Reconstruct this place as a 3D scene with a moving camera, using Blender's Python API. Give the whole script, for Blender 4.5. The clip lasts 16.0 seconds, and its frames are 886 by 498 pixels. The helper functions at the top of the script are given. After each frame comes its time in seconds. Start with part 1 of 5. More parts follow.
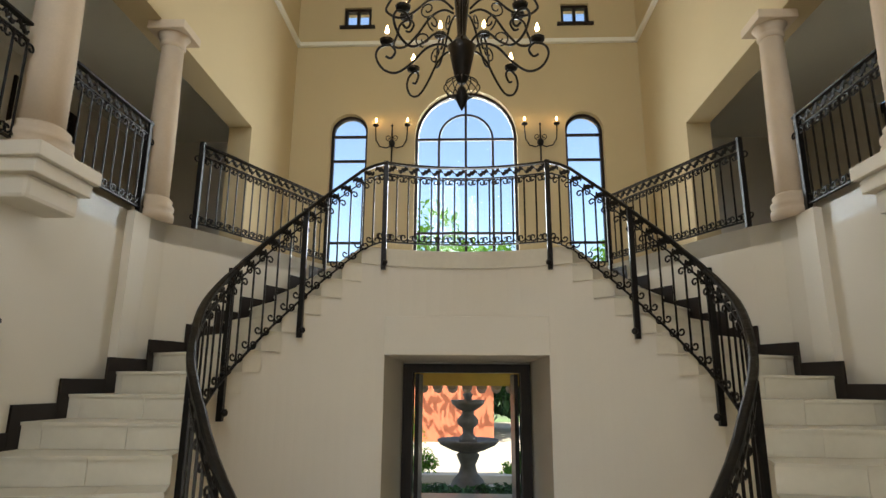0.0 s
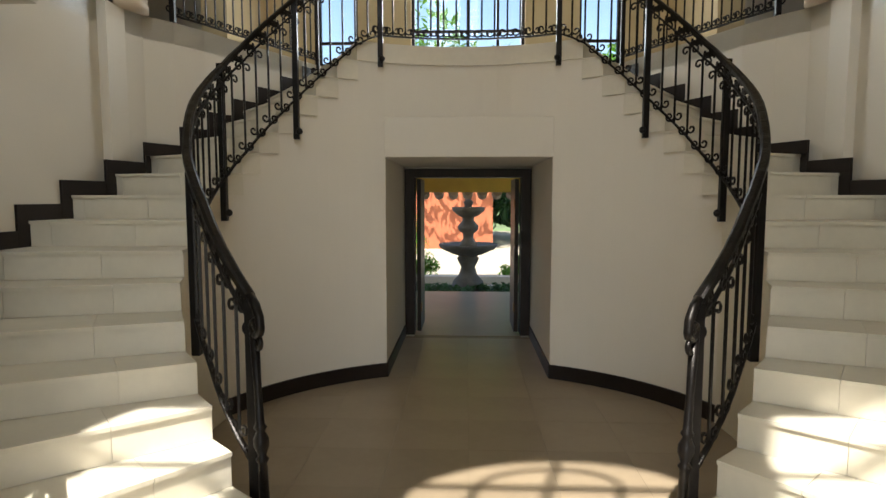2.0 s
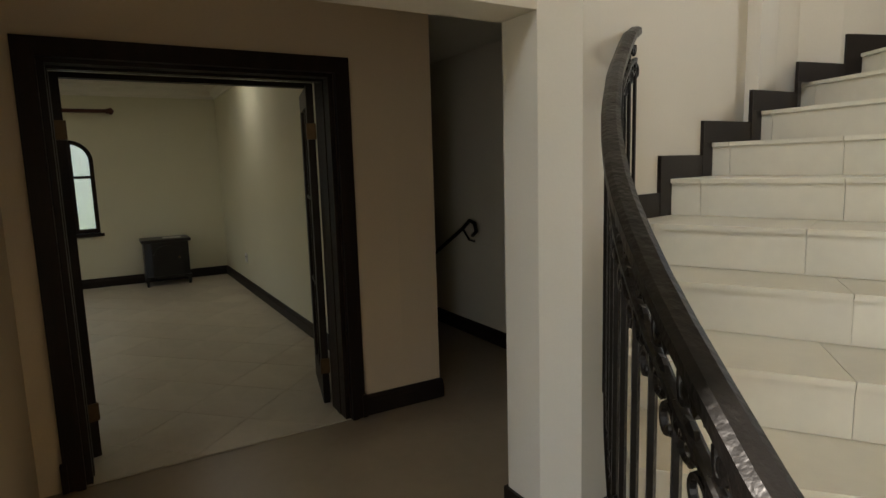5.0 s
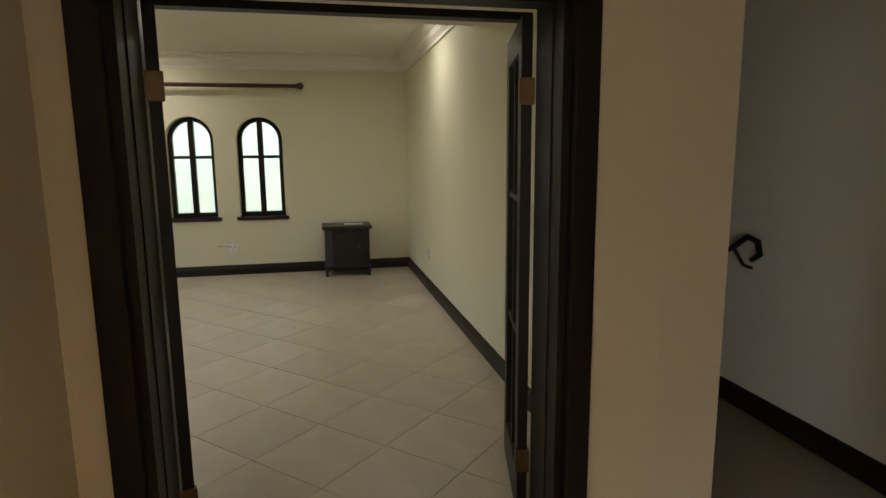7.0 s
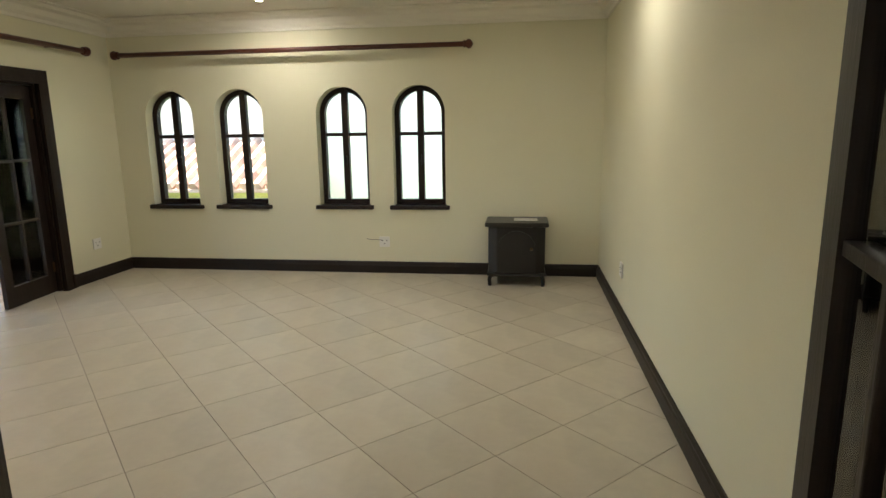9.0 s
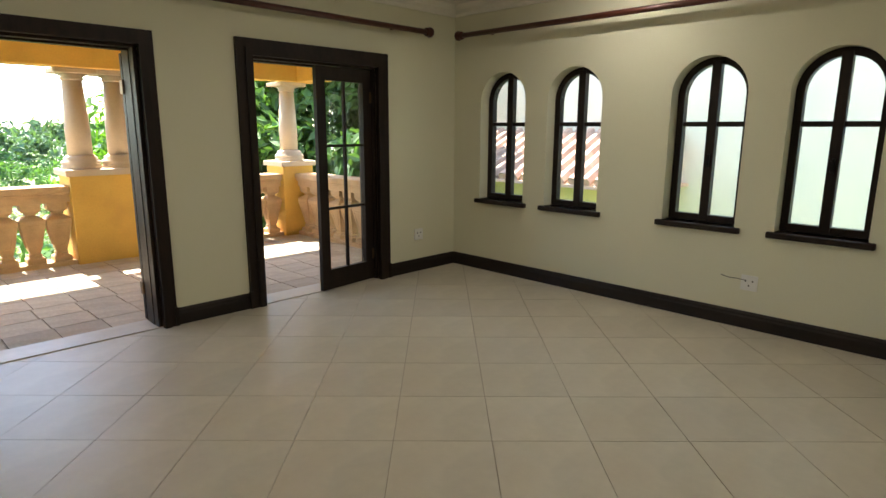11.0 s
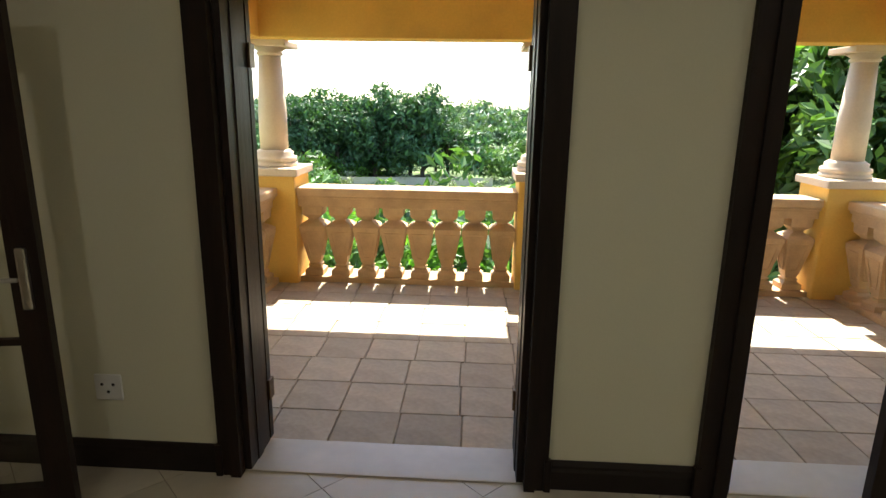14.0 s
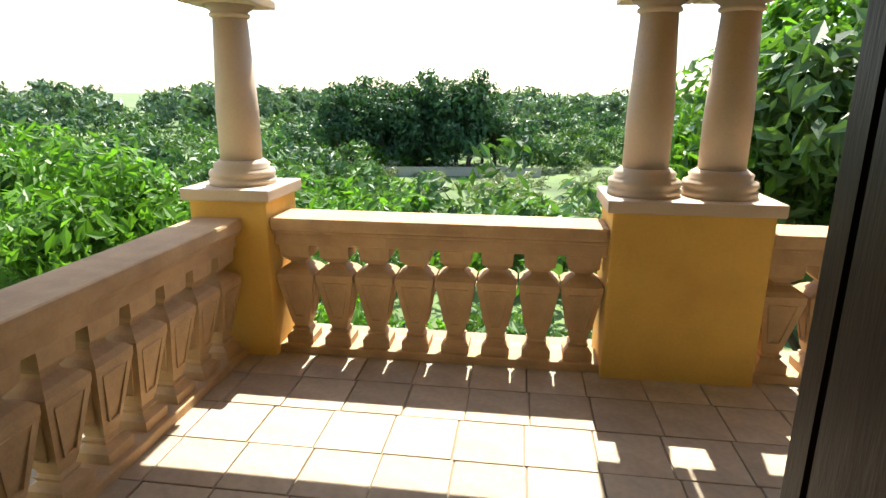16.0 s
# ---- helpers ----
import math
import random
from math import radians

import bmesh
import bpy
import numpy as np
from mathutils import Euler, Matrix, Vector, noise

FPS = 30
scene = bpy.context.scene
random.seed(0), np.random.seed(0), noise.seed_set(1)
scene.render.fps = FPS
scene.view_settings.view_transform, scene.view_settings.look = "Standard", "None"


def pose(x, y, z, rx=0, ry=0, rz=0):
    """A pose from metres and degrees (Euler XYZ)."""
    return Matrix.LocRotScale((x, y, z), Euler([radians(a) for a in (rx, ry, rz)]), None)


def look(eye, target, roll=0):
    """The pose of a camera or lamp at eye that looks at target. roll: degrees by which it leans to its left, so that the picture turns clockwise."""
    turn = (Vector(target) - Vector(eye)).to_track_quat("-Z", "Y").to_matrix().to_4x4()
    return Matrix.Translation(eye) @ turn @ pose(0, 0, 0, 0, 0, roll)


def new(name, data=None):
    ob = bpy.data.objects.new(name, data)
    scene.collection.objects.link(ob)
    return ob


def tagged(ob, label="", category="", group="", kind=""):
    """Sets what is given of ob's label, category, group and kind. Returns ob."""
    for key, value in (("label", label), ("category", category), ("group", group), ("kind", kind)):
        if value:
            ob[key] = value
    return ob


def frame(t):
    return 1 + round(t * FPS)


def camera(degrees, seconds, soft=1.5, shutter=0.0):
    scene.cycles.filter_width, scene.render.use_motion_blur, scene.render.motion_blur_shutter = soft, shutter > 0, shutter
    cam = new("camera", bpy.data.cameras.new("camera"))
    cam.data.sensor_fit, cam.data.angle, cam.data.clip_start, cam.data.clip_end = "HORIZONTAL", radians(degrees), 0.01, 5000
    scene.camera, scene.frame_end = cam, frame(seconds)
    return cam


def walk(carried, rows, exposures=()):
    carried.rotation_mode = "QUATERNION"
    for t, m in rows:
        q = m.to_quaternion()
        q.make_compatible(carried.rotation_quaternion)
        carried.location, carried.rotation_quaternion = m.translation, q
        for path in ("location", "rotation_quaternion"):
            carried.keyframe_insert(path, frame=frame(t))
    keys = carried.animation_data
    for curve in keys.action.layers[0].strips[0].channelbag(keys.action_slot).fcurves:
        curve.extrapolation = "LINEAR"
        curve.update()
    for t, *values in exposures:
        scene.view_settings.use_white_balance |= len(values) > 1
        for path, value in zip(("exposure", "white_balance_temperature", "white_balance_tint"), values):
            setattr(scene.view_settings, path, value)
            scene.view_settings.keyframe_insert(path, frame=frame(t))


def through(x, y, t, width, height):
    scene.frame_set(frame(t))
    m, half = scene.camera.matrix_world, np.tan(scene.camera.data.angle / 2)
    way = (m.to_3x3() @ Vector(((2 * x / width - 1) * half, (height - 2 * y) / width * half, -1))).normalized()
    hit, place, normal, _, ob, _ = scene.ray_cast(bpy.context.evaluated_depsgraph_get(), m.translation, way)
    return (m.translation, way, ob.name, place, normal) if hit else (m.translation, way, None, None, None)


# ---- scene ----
cam = camera(74.4, 16.0)
PATH = [
    (0, (1.244, 1.609, 1.714), (0.77, 3.499, 2.167), 0.4),
    (0.5, (1.257, 1.62, 1.721), (0.777, 3.539, 2.016), 0.3),
    (1, (1.249, 1.638, 1.696), (0.769, 3.576, 1.826), 0.2),
    (1.5, (1.234, 1.663, 1.66), (0.754, 3.604, 1.627), 0.2),
    (2, (1.204, 1.707, 1.616), (0.722, 3.64, 1.441), 0.0),
    (2.5, (1.103, 1.785, 1.609), (0.532, 3.685, 1.361), -0.2),
    (3, (0.87, 1.901, 1.616), (-0.002, 3.681, 1.35), -0.7),
    (3.5, (0.6, 2.011, 1.623), (-0.605, 3.586, 1.362), -1.2),
    (4, (0.29, 2.196, 1.604), (-1.206, 3.501, 1.362), -1.4),
    (4.5, (-0.075, 2.311, 1.573), (-1.717, 3.425, 1.323), -1.5),
    (5, (-0.452, 2.426, 1.552), (-2.167, 3.418, 1.275), -1.7),
    (7.5, (-2.294, 2.979, 1.568), (-4.251, 3.225, 1.235), -0.4),
    (8.2, (-2.912, 3.217, 1.581), (-4.879, 3.23, 1.217), -0.7),
    (10.3, (-4.695, 3.186, 1.493), (-6.405, 2.229, 1.092), -0.2),
    (10.5, (-4.841, 3.156, 1.493), (-6.467, 2.063, 1.091), -0.1),
    (11, (-5.239, 3.046, 1.516), (-6.631, 1.668, 1.111), 0.3),
    (11.5, (-5.615, 2.837, 1.514), (-6.723, 1.223, 1.106), 0.6),
    (12, (-5.912, 2.559, 1.506), (-6.68, 0.758, 1.095), 0.8),
    (12.5, (-6.155, 2.211, 1.519), (-6.588, 0.304, 1.097), 0.9),
    (13, (-6.355, 1.837, 1.617), (-6.478, -0.106, 1.156), 0.7),
    (13.5, (-6.453, 1.294, 1.614), (-6.407, -0.650, 1.147), 0.8),
    (14, (-6.527, 0.754, 1.606), (-6.421, -1.185, 1.130), 0.9),
    (14.5, (-6.556, 0.320, 1.612), (-6.387, -1.613, 1.127), 0.8),
    (15, (-6.550, -0.146, 1.601), (-6.341, -2.074, 1.110), 0.5),
    (15.5, (-6.492, -0.647, 1.586), (-6.249, -2.569, 1.090), 0.4),
    (16, (-6.406, -1.121, 1.601), (-6.146, -3.035, 1.084), 0.3),
]
walk(cam, [(t, look(eye, target, roll)) for t, eye, target, roll in PATH],
     ((0.0, 1.35), (1.5, 1.3), (3.0, 1.05), (4.0, 1.25), (5.0, 1.75), (7.5, 3.2), (8.2, 3.5), (10.5, 2.9), (11.5, 2.75), (12.5, 2.6), (14.5, 2.0), (16.0, 1.5)))

# ---- world and sun ----
SUN_DIR = Vector((0.05, 0.60, -1.0)).normalized()
world = bpy.data.worlds.new("sky")
scene.world = world
world.use_nodes = True
wn = world.node_tree
sky = wn.nodes.new("ShaderNodeTexSky")
sky.sky_type = "NISHITA"
sky.sun_disc = False
sky.sun_elevation = math.asin(-SUN_DIR.z)
sky.sun_rotation = math.atan2(-SUN_DIR.x, -SUN_DIR.y)
sky.air_density, sky.dust_density = 1.0, 1.0
bg = wn.nodes["Background"]
bg.inputs["Strength"].default_value = 0.14
wn.links.new(sky.outputs[0], bg.inputs["Color"])
sun = new("sun", bpy.data.lights.new("sun", "SUN"))
sun.data.energy, sun.data.angle, sun.data.color = 5.0, radians(0.5), (1.0, 0.95, 0.86)
sun.rotation_euler = SUN_DIR.to_track_quat("-Z", "Y").to_euler()


def window_light(name, m, w, h, power, color=(0.9, 0.96, 1.0)):
    """Area lamp for skylight through an opening and for added fill; shines along the local -Z."""
    d = bpy.data.lights.new(name, "AREA")
    d.shape, d.size, d.size_y, d.energy, d.color = "RECTANGLE", w, h, power, color
    ob = new(name, d)
    ob.matrix_world = m
    return ob


# ---- materials ----
def mat(name, color, rough=0.6, metal=0.0, var=0.12, scale=3.0, fine=60.0, bump=0.05, spec=0.5, grain=None, island=0.0, per_object=0.0, stain=None):
    m = bpy.data.materials.new(name)
    m.use_nodes = True
    nt = m.node_tree
    b = nt.nodes["Principled BSDF"]
    b.inputs["Roughness"].default_value, b.inputs["Metallic"].default_value = rough, metal
    b.inputs["Specular IOR Level"].default_value = spec
    tc = nt.nodes.new("ShaderNodeTexCoord")
    mp = nt.nodes.new("ShaderNodeMapping")
    nt.links.new(tc.outputs["Object"], mp.inputs["Vector"])
    if grain:
        mp.inputs["Scale"].default_value = grain
    big, small = nt.nodes.new("ShaderNodeTexNoise"), nt.nodes.new("ShaderNodeTexNoise")
    big.inputs["Scale"].default_value, big.inputs["Detail"].default_value = scale, 4
    small.inputs["Scale"].default_value, small.inputs["Detail"].default_value = fine, 3
    for n in (big, small):
        nt.links.new(mp.outputs[0], n.inputs["Vector"])
    add = nt.nodes.new("ShaderNodeMath")
    add.operation = "MULTIPLY_ADD"
    add.inputs[1].default_value = 0.35
    nt.links.new(small.outputs["Fac"], add.inputs[0])
    nt.links.new(big.outputs["Fac"], add.inputs[2])
    ramp = nt.nodes.new("ShaderNodeMapRange")
    ramp.inputs["From Min"].default_value, ramp.inputs["From Max"].default_value = 0.4, 0.95
    ramp.inputs["To Min"].default_value, ramp.inputs["To Max"].default_value = 1 - var, 1 + var
    nt.links.new(add.outputs[0], ramp.inputs["Value"])
    value = ramp.outputs[0]
    for amount, kind in ((per_object, "ShaderNodeObjectInfo"), (island, "ShaderNodeNewGeometry")):
        if amount:
            info = nt.nodes.new(kind)
            r2 = nt.nodes.new("ShaderNodeMapRange")
            r2.inputs["To Min"].default_value, r2.inputs["To Max"].default_value = 1 - amount, 1 + amount
            nt.links.new(info.outputs["Random" if kind == "ShaderNodeObjectInfo" else "Random Per Island"], r2.inputs["Value"])
            mul = nt.nodes.new("ShaderNodeMath")
            mul.operation = "MULTIPLY"
            nt.links.new(value, mul.inputs[0])
            nt.links.new(r2.outputs[0], mul.inputs[1])
            value = mul.outputs[0]
    vm = nt.nodes.new("ShaderNodeVectorMath")
    vm.operation = "SCALE"
    vm.inputs[0].default_value = color
    nt.links.new(value, vm.inputs["Scale"])
    col = vm.outputs[0]
    if stain:
        sn = nt.nodes.new("ShaderNodeTexNoise")
        sn.inputs["Scale"].default_value, sn.inputs["Detail"].default_value = stain[1], 6
        nt.links.new(tc.outputs["Object"], sn.inputs["Vector"])
        sr = nt.nodes.new("ShaderNodeMapRange")
        sr.inputs["From Min"].default_value, sr.inputs["From Max"].default_value = 0.52, 0.72
        sr.inputs["To Max"].default_value = stain[2]
        nt.links.new(sn.outputs["Fac"], sr.inputs["Value"])
        mx = nt.nodes.new("ShaderNodeMix")
        mx.data_type = "RGBA"
        nt.links.new(sr.outputs[0], mx.inputs["Factor"])
        nt.links.new(col, mx.inputs["A"])
        mx.inputs["B"].default_value = (*stain[0], 1)
        col = mx.outputs["Result"]
    nt.links.new(col, b.inputs["Base Color"])
    if bump:
        bp = nt.nodes.new("ShaderNodeBump")
        bp.inputs["Strength"].default_value, bp.inputs["Distance"].default_value = bump, 0.02
        nt.links.new(add.outputs[0], bp.inputs["Height"])
        nt.links.new(bp.outputs[0], b.inputs["Normal"])
    return m


def leaf_mat(name, color, island=0.45, through=0.45):
    m = mat(name, color, 0.45, var=0.25, scale=0.7, fine=6, bump=0, island=island, spec=0.3)
    nt = m.node_tree
    b, out = nt.nodes["Principled BSDF"], nt.nodes["Material Output"]
    tr = nt.nodes.new("ShaderNodeBsdfTranslucent")
    src = b.inputs["Base Color"].links[0].from_socket
    tint = nt.nodes.new("ShaderNodeVectorMath")
    tint.operation = "MULTIPLY"
    tint.inputs[1].default_value = (1.3, 1.5, 0.5)
    nt.links.new(src, tint.inputs[0])
    nt.links.new(tint.outputs[0], tr.inputs["Color"])
    mx = nt.nodes.new("ShaderNodeMixShader")
    mx.inputs[0].default_value = through
    nt.links.new(b.outputs[0], mx.inputs[1])
    nt.links.new(tr.outputs[0], mx.inputs[2])
    nt.links.new(mx.outputs[0], out.inputs["Surface"])
    return m


def glass_mat(name, color=(1, 1, 1), rough=0.0):
    m = bpy.data.materials.new(name)
    m.use_nodes = True
    nt = m.node_tree
    nt.nodes.remove(nt.nodes["Principled BSDF"])
    tr, gl, mx = nt.nodes.new("ShaderNodeBsdfTransparent"), nt.nodes.new("ShaderNodeBsdfGlossy"), nt.nodes.new("ShaderNodeMixShader")
    fr = nt.nodes.new("ShaderNodeFresnel")
    fr.inputs["IOR"].default_value = 1.3
    tr.inputs["Color"].default_value = (*color, 1)
    gl.inputs["Roughness"].default_value = rough
    nt.links.new(fr.outputs[0], mx.inputs[0])
    nt.links.new(tr.outputs[0], mx.inputs[1])
    nt.links.new(gl.outputs[0], mx.inputs[2])
    nt.links.new(mx.outputs[0], nt.nodes["Material Output"].inputs["Surface"])
    return m


def glow_mat(name, color, strength):
    m = bpy.data.materials.new(name)
    m.use_nodes = True
    b = m.node_tree.nodes["Principled BSDF"]
    b.inputs["Emission Color"].default_value = (*color, 1)
    b.inputs["Emission Strength"].default_value = strength
    return m


PLASTER = mat("cream_plaster", (0.70, 0.65, 0.56), 0.85, var=0.04, scale=0.8, fine=90, bump=0.06, spec=0.2)
WARM = mat("ochre_cream_paint", (0.56, 0.45, 0.27), 0.8, var=0.05, scale=0.7, fine=90, bump=0.05, spec=0.25)
LOBBY = mat("beige_lobby_plaster", (0.64, 0.52, 0.37), 0.85, var=0.05, scale=0.8, fine=90, bump=0.06, spec=0.2)
ROOM = mat("pale_straw_paint", (0.69, 0.665, 0.50), 0.75, var=0.05, scale=0.6, fine=100, bump=0.04, spec=0.3)
CEIL = mat("white_ceiling_paint", (0.78, 0.75, 0.66), 0.9, var=0.03, scale=0.7, bump=0.02)
DARK = mat("dark_stained_wood", (0.016, 0.009, 0.006), 0.45, spec=0.25, var=0.45, scale=2.5, fine=30, grain=(7, 7, 0.8), bump=0.12)
DARKH = mat("dark_stained_skirting", (0.014, 0.009, 0.007), 0.45, spec=0.3, var=0.35, scale=3, fine=30, bump=0.08)
RODM = mat("mahogany_rod", (0.075, 0.02, 0.012), 0.35, var=0.3, scale=4, fine=40, grain=(6, 1, 6), bump=0.06)
IRON = mat("wrought_iron", (0.012, 0.010, 0.009), 0.38, metal=0.65, var=0.35, scale=14, fine=70, bump=0.25)
TILE = mat("cream_porcelain_tile", (0.52, 0.47, 0.375), 0.38, var=0.13, scale=2.2, fine=14, bump=0.02, per_object=0.05, stain=((0.40, 0.33, 0.25), 1.6, 0.5))
GROUT = mat("tile_grout", (0.26, 0.22, 0.17), 0.9, var=0.15, scale=4, bump=0.05)
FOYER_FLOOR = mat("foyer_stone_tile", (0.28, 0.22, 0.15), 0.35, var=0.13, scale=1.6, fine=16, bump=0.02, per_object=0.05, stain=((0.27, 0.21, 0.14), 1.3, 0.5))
STEP = mat("stair_tile", (0.66, 0.61, 0.50), 0.32, var=0.07, scale=3, fine=25, bump=0.02, per_object=0.04)
SLATE = mat("balcony_stone_tile", (0.42, 0.34, 0.24), 0.75, var=0.25, scale=4, fine=30, bump=0.35, per_object=0.14, stain=((0.22, 0.19, 0.15), 2.5, 0.6))
YELLOW = mat("yellow_ochre_render", (0.66, 0.40, 0.085), 0.85, var=0.14, scale=2.2, fine=50, bump=0.2, stain=((0.50, 0.27, 0.07), 2.0, 0.5))
CAST = mat("sandy_cast_stone", (0.50, 0.33, 0.17), 0.85, var=0.2, scale=5, fine=60, bump=0.25, stain=((0.34, 0.21, 0.11), 4.0, 0.6))
COLUMN = mat("pale_cast_stone", (0.55, 0.44, 0.32), 0.8, var=0.12, scale=3, fine=60, bump=0.15, stain=((0.40, 0.30, 0.2), 3.0, 0.4))
COLUMN_IN = mat("pinkish_cast_stone", (0.56, 0.45, 0.33), 0.7, var=0.08, scale=3, fine=60, bump=0.06)
MORTAR = mat("pale_mortar", (0.25, 0.20, 0.14), 0.9, var=0.2, scale=5, bump=0.1)
GLASS = glass_mat("clear_glass", (0.97, 0.98, 0.97))
STOVE = mat("black_enamel", (0.012, 0.011, 0.011), 0.35, var=0.3, scale=8, fine=60, bump=0.08)
WHITE = mat("white_plastic", (0.75, 0.74, 0.70), 0.4, var=0.03, scale=8, bump=0)
SLOT = mat("socket_slot", (0.02, 0.02, 0.02), 0.6, bump=0)
STEEL = mat("brushed_steel", (0.6, 0.58, 0.54), 0.3, metal=1.0, var=0.1, scale=20, bump=0.03)
BRASS = mat("aged_brass", (0.14, 0.09, 0.05), 0.4, metal=1.0, var=0.2, scale=20, bump=0.05)
BULB = glow_mat("warm_bulb", (1.0, 0.62, 0.25), 22)
SPOT = glow_mat("downlight_glow", (1.0, 0.85, 0.6), 14)
CANDLE = mat("ivory_candle", (0.6, 0.48, 0.3), 0.5, bump=0.02)
TERRA = mat("terracotta_wall_paint", (0.42, 0.13, 0.06), 0.9, var=0.2, scale=2, bump=0.15)
ROOF = mat("clay_roof_tile", (0.46, 0.31, 0.23), 0.85, var=0.3, scale=5, fine=40, bump=0.2, per_object=0.25, stain=((0.5, 0.42, 0.33), 3, 0.6))
NEIGH = mat("pale_render", (0.72, 0.68, 0.55), 0.9, var=0.06, scale=1.2, bump=0.06, stain=((0.55, 0.51, 0.42), 1.2, 0.4))
NEIGHY = mat("pale_yellow_render", (0.62, 0.58, 0.26), 0.9, var=0.08, scale=1.2, bump=0.06)
FOUNT = mat("weathered_fountain_stone", (0.10, 0.085, 0.07), 0.85, var=0.35, scale=6, fine=50, bump=0.4)
PAVE = mat("pale_paving", (0.42, 0.37, 0.28), 0.9, var=0.15, scale=1.2, fine=30, bump=0.2)
GROUND = mat("valley_grass", (0.10, 0.15, 0.045), 0.95, var=0.5, scale=0.12, fine=1.5, bump=0.4, stain=((0.26, 0.27, 0.14), 0.035, 0.8))
BARK = mat("bark", (0.10, 0.075, 0.05), 0.9, var=0.4, scale=3, fine=30, grain=(4, 4, 1), bump=0.5)
LEAF_DARK = leaf_mat("dark_leaf", (0.045, 0.10, 0.038), through=0.25)
LEAF_MID = leaf_mat("green_leaf", (0.08, 0.15, 0.045), through=0.3)
LEAF_BRIGHT = leaf_mat("bright_leaf", (0.10, 0.21, 0.03), through=0.45)
# haze over the far ridge, put into a paler, bluer leaf colour
LEAF_HAZE = leaf_mat("haze_tinted_leaf", (0.10, 0.16, 0.085), through=0.2)
SCRUB = leaf_mat("dry_scrub", (0.24, 0.27, 0.15), through=0.2)

# ---- mesh helpers ----
I4 = Matrix.Identity(4)
FOYER = pose(1.244, 1.642, 0, 0, 0, 11.8)      # the stair hall stands at an angle to the rooms
T = Matrix.Translation


def mesh_of(name, bm, material, smooth=False):
    bmesh.ops.recalc_face_normals(bm, faces=bm.faces)
    me = bpy.data.meshes.new(name)
    bm.to_mesh(me)
    bm.free()
    me.materials.append(material)
    if smooth:
        me.polygons.foreach_set("use_smooth", [True] * len(me.polygons))
    return me


def part(name, bm, material, parent=None, label="", m=None, smooth=False):
    me = bm if isinstance(bm, bpy.types.Mesh) else mesh_of(name, bm, material, smooth)
    ob = new(name, me)
    ob.parent = parent
    if m is not None:
        ob.matrix_basis = m
    return tagged(ob, label)


def thing(name, label, category, m=I4, group="", kind=""):
    ob = new(name)
    ob.empty_display_size = 0.1
    ob.matrix_basis = m
    return tagged(ob, label, category, group, kind)


def structure(name, bm, material, label, m=I4, smooth=False, category="wall"):
    return tagged(part(name, bm, material, None, label, m, smooth), label, category, "", "structure")


def box(x0, x1, y0, y1, z0, z1, bevel=0.0, bm=None):
    own = bm is None
    bm = bmesh.new() if own else bm
    r = bmesh.ops.create_cube(bm, size=1, matrix=T(((x0 + x1) / 2, (y0 + y1) / 2, (z0 + z1) / 2)) @ Matrix.Diagonal((x1 - x0, y1 - y0, z1 - z0, 1)))
    if bevel:
        es = {e for v in r["verts"] for e in v.link_edges}
        bmesh.ops.bevel(bm, geom=list(es), offset=bevel, segments=2, affect="EDGES", profile=0.6)
    return bm


def prism(pts, z0, z1, bm=None, bevel=0.0):
    """A flat outline in x, y raised from z0 to z1."""
    bm = bm or bmesh.new()
    lo = [bm.verts.new((x, y, z0)) for x, y in pts]
    hi = [bm.verts.new((x, y, z1)) for x, y in pts]
    n = len(pts)
    fs = [bm.faces.new(lo[::-1]), bm.faces.new(hi)]
    fs += [bm.faces.new((lo[i], lo[(i + 1) % n], hi[(i + 1) % n], hi[i])) for i in range(n)]
    if bevel:
        bmesh.ops.bevel(bm, geom=list({e for f in fs for e in f.edges}), offset=bevel, segments=2, affect="EDGES", profile=0.6)
    return bm


def sheet(outline, holes, thick):
    """An upright wall in the local x, z plane with holes through it; it is thick towards +y."""
    bm = bmesh.new()
    edges = []
    for loop in (outline, *holes):
        vs = [bm.verts.new((x, 0, z)) for x, z in loop]
        edges += [bm.edges.new((vs[i], vs[(i + 1) % len(vs)])) for i in range(len(vs))]
    bmesh.ops.triangle_fill(bm, use_beauty=True, use_dissolve=False, edges=edges)
    r = bmesh.ops.extrude_face_region(bm, geom=bm.faces[:])
    bmesh.ops.translate(bm, vec=(0, thick, 0), verts=[v for v in r["geom"] if isinstance(v, bmesh.types.BMVert)])
    return bm


def rect(x0, x1, z0, z1):
    return [(x0, z0), (x1, z0), (x1, z1), (x0, z1)]


def arch(x0, x1, z0, z1, n=20):
    """A round-headed opening."""
    r, c = (x1 - x0) / 2, (x0 + x1) / 2
    return [(x0, z0), (x1, z0)] + [(c + r * math.cos(math.pi * i / n), z1 - r + r * math.sin(math.pi * i / n)) for i in range(n + 1)]


def inset(loop_fn, x0, x1, z0, z1, d):
    return loop_fn(x0 + d, x1 - d, z0 + d, z1 - d)


def lathe(profile, n=32, bm=None, m=I4, square=False):
    """Turned from pairs of radius and height."""
    bm = bm or bmesh.new()
    rings = []
    for r, z in profile:
        ring = []
        for i in range(n):
            a = 2 * math.pi * (i + (0.5 if square else 0)) / n
            k = r * (math.sqrt(2) if square else 1)
            ring.append(bm.verts.new(m @ Vector((k * math.cos(a), k * math.sin(a), z))))
        rings.append(ring)
    for a, b in zip(rings, rings[1:]):
        for i in range(n):
            bm.faces.new((a[i], a[(i + 1) % n], b[(i + 1) % n], b[i]))
    bm.faces.new(rings[0][::-1])
    bm.faces.new(rings[-1])
    return bm


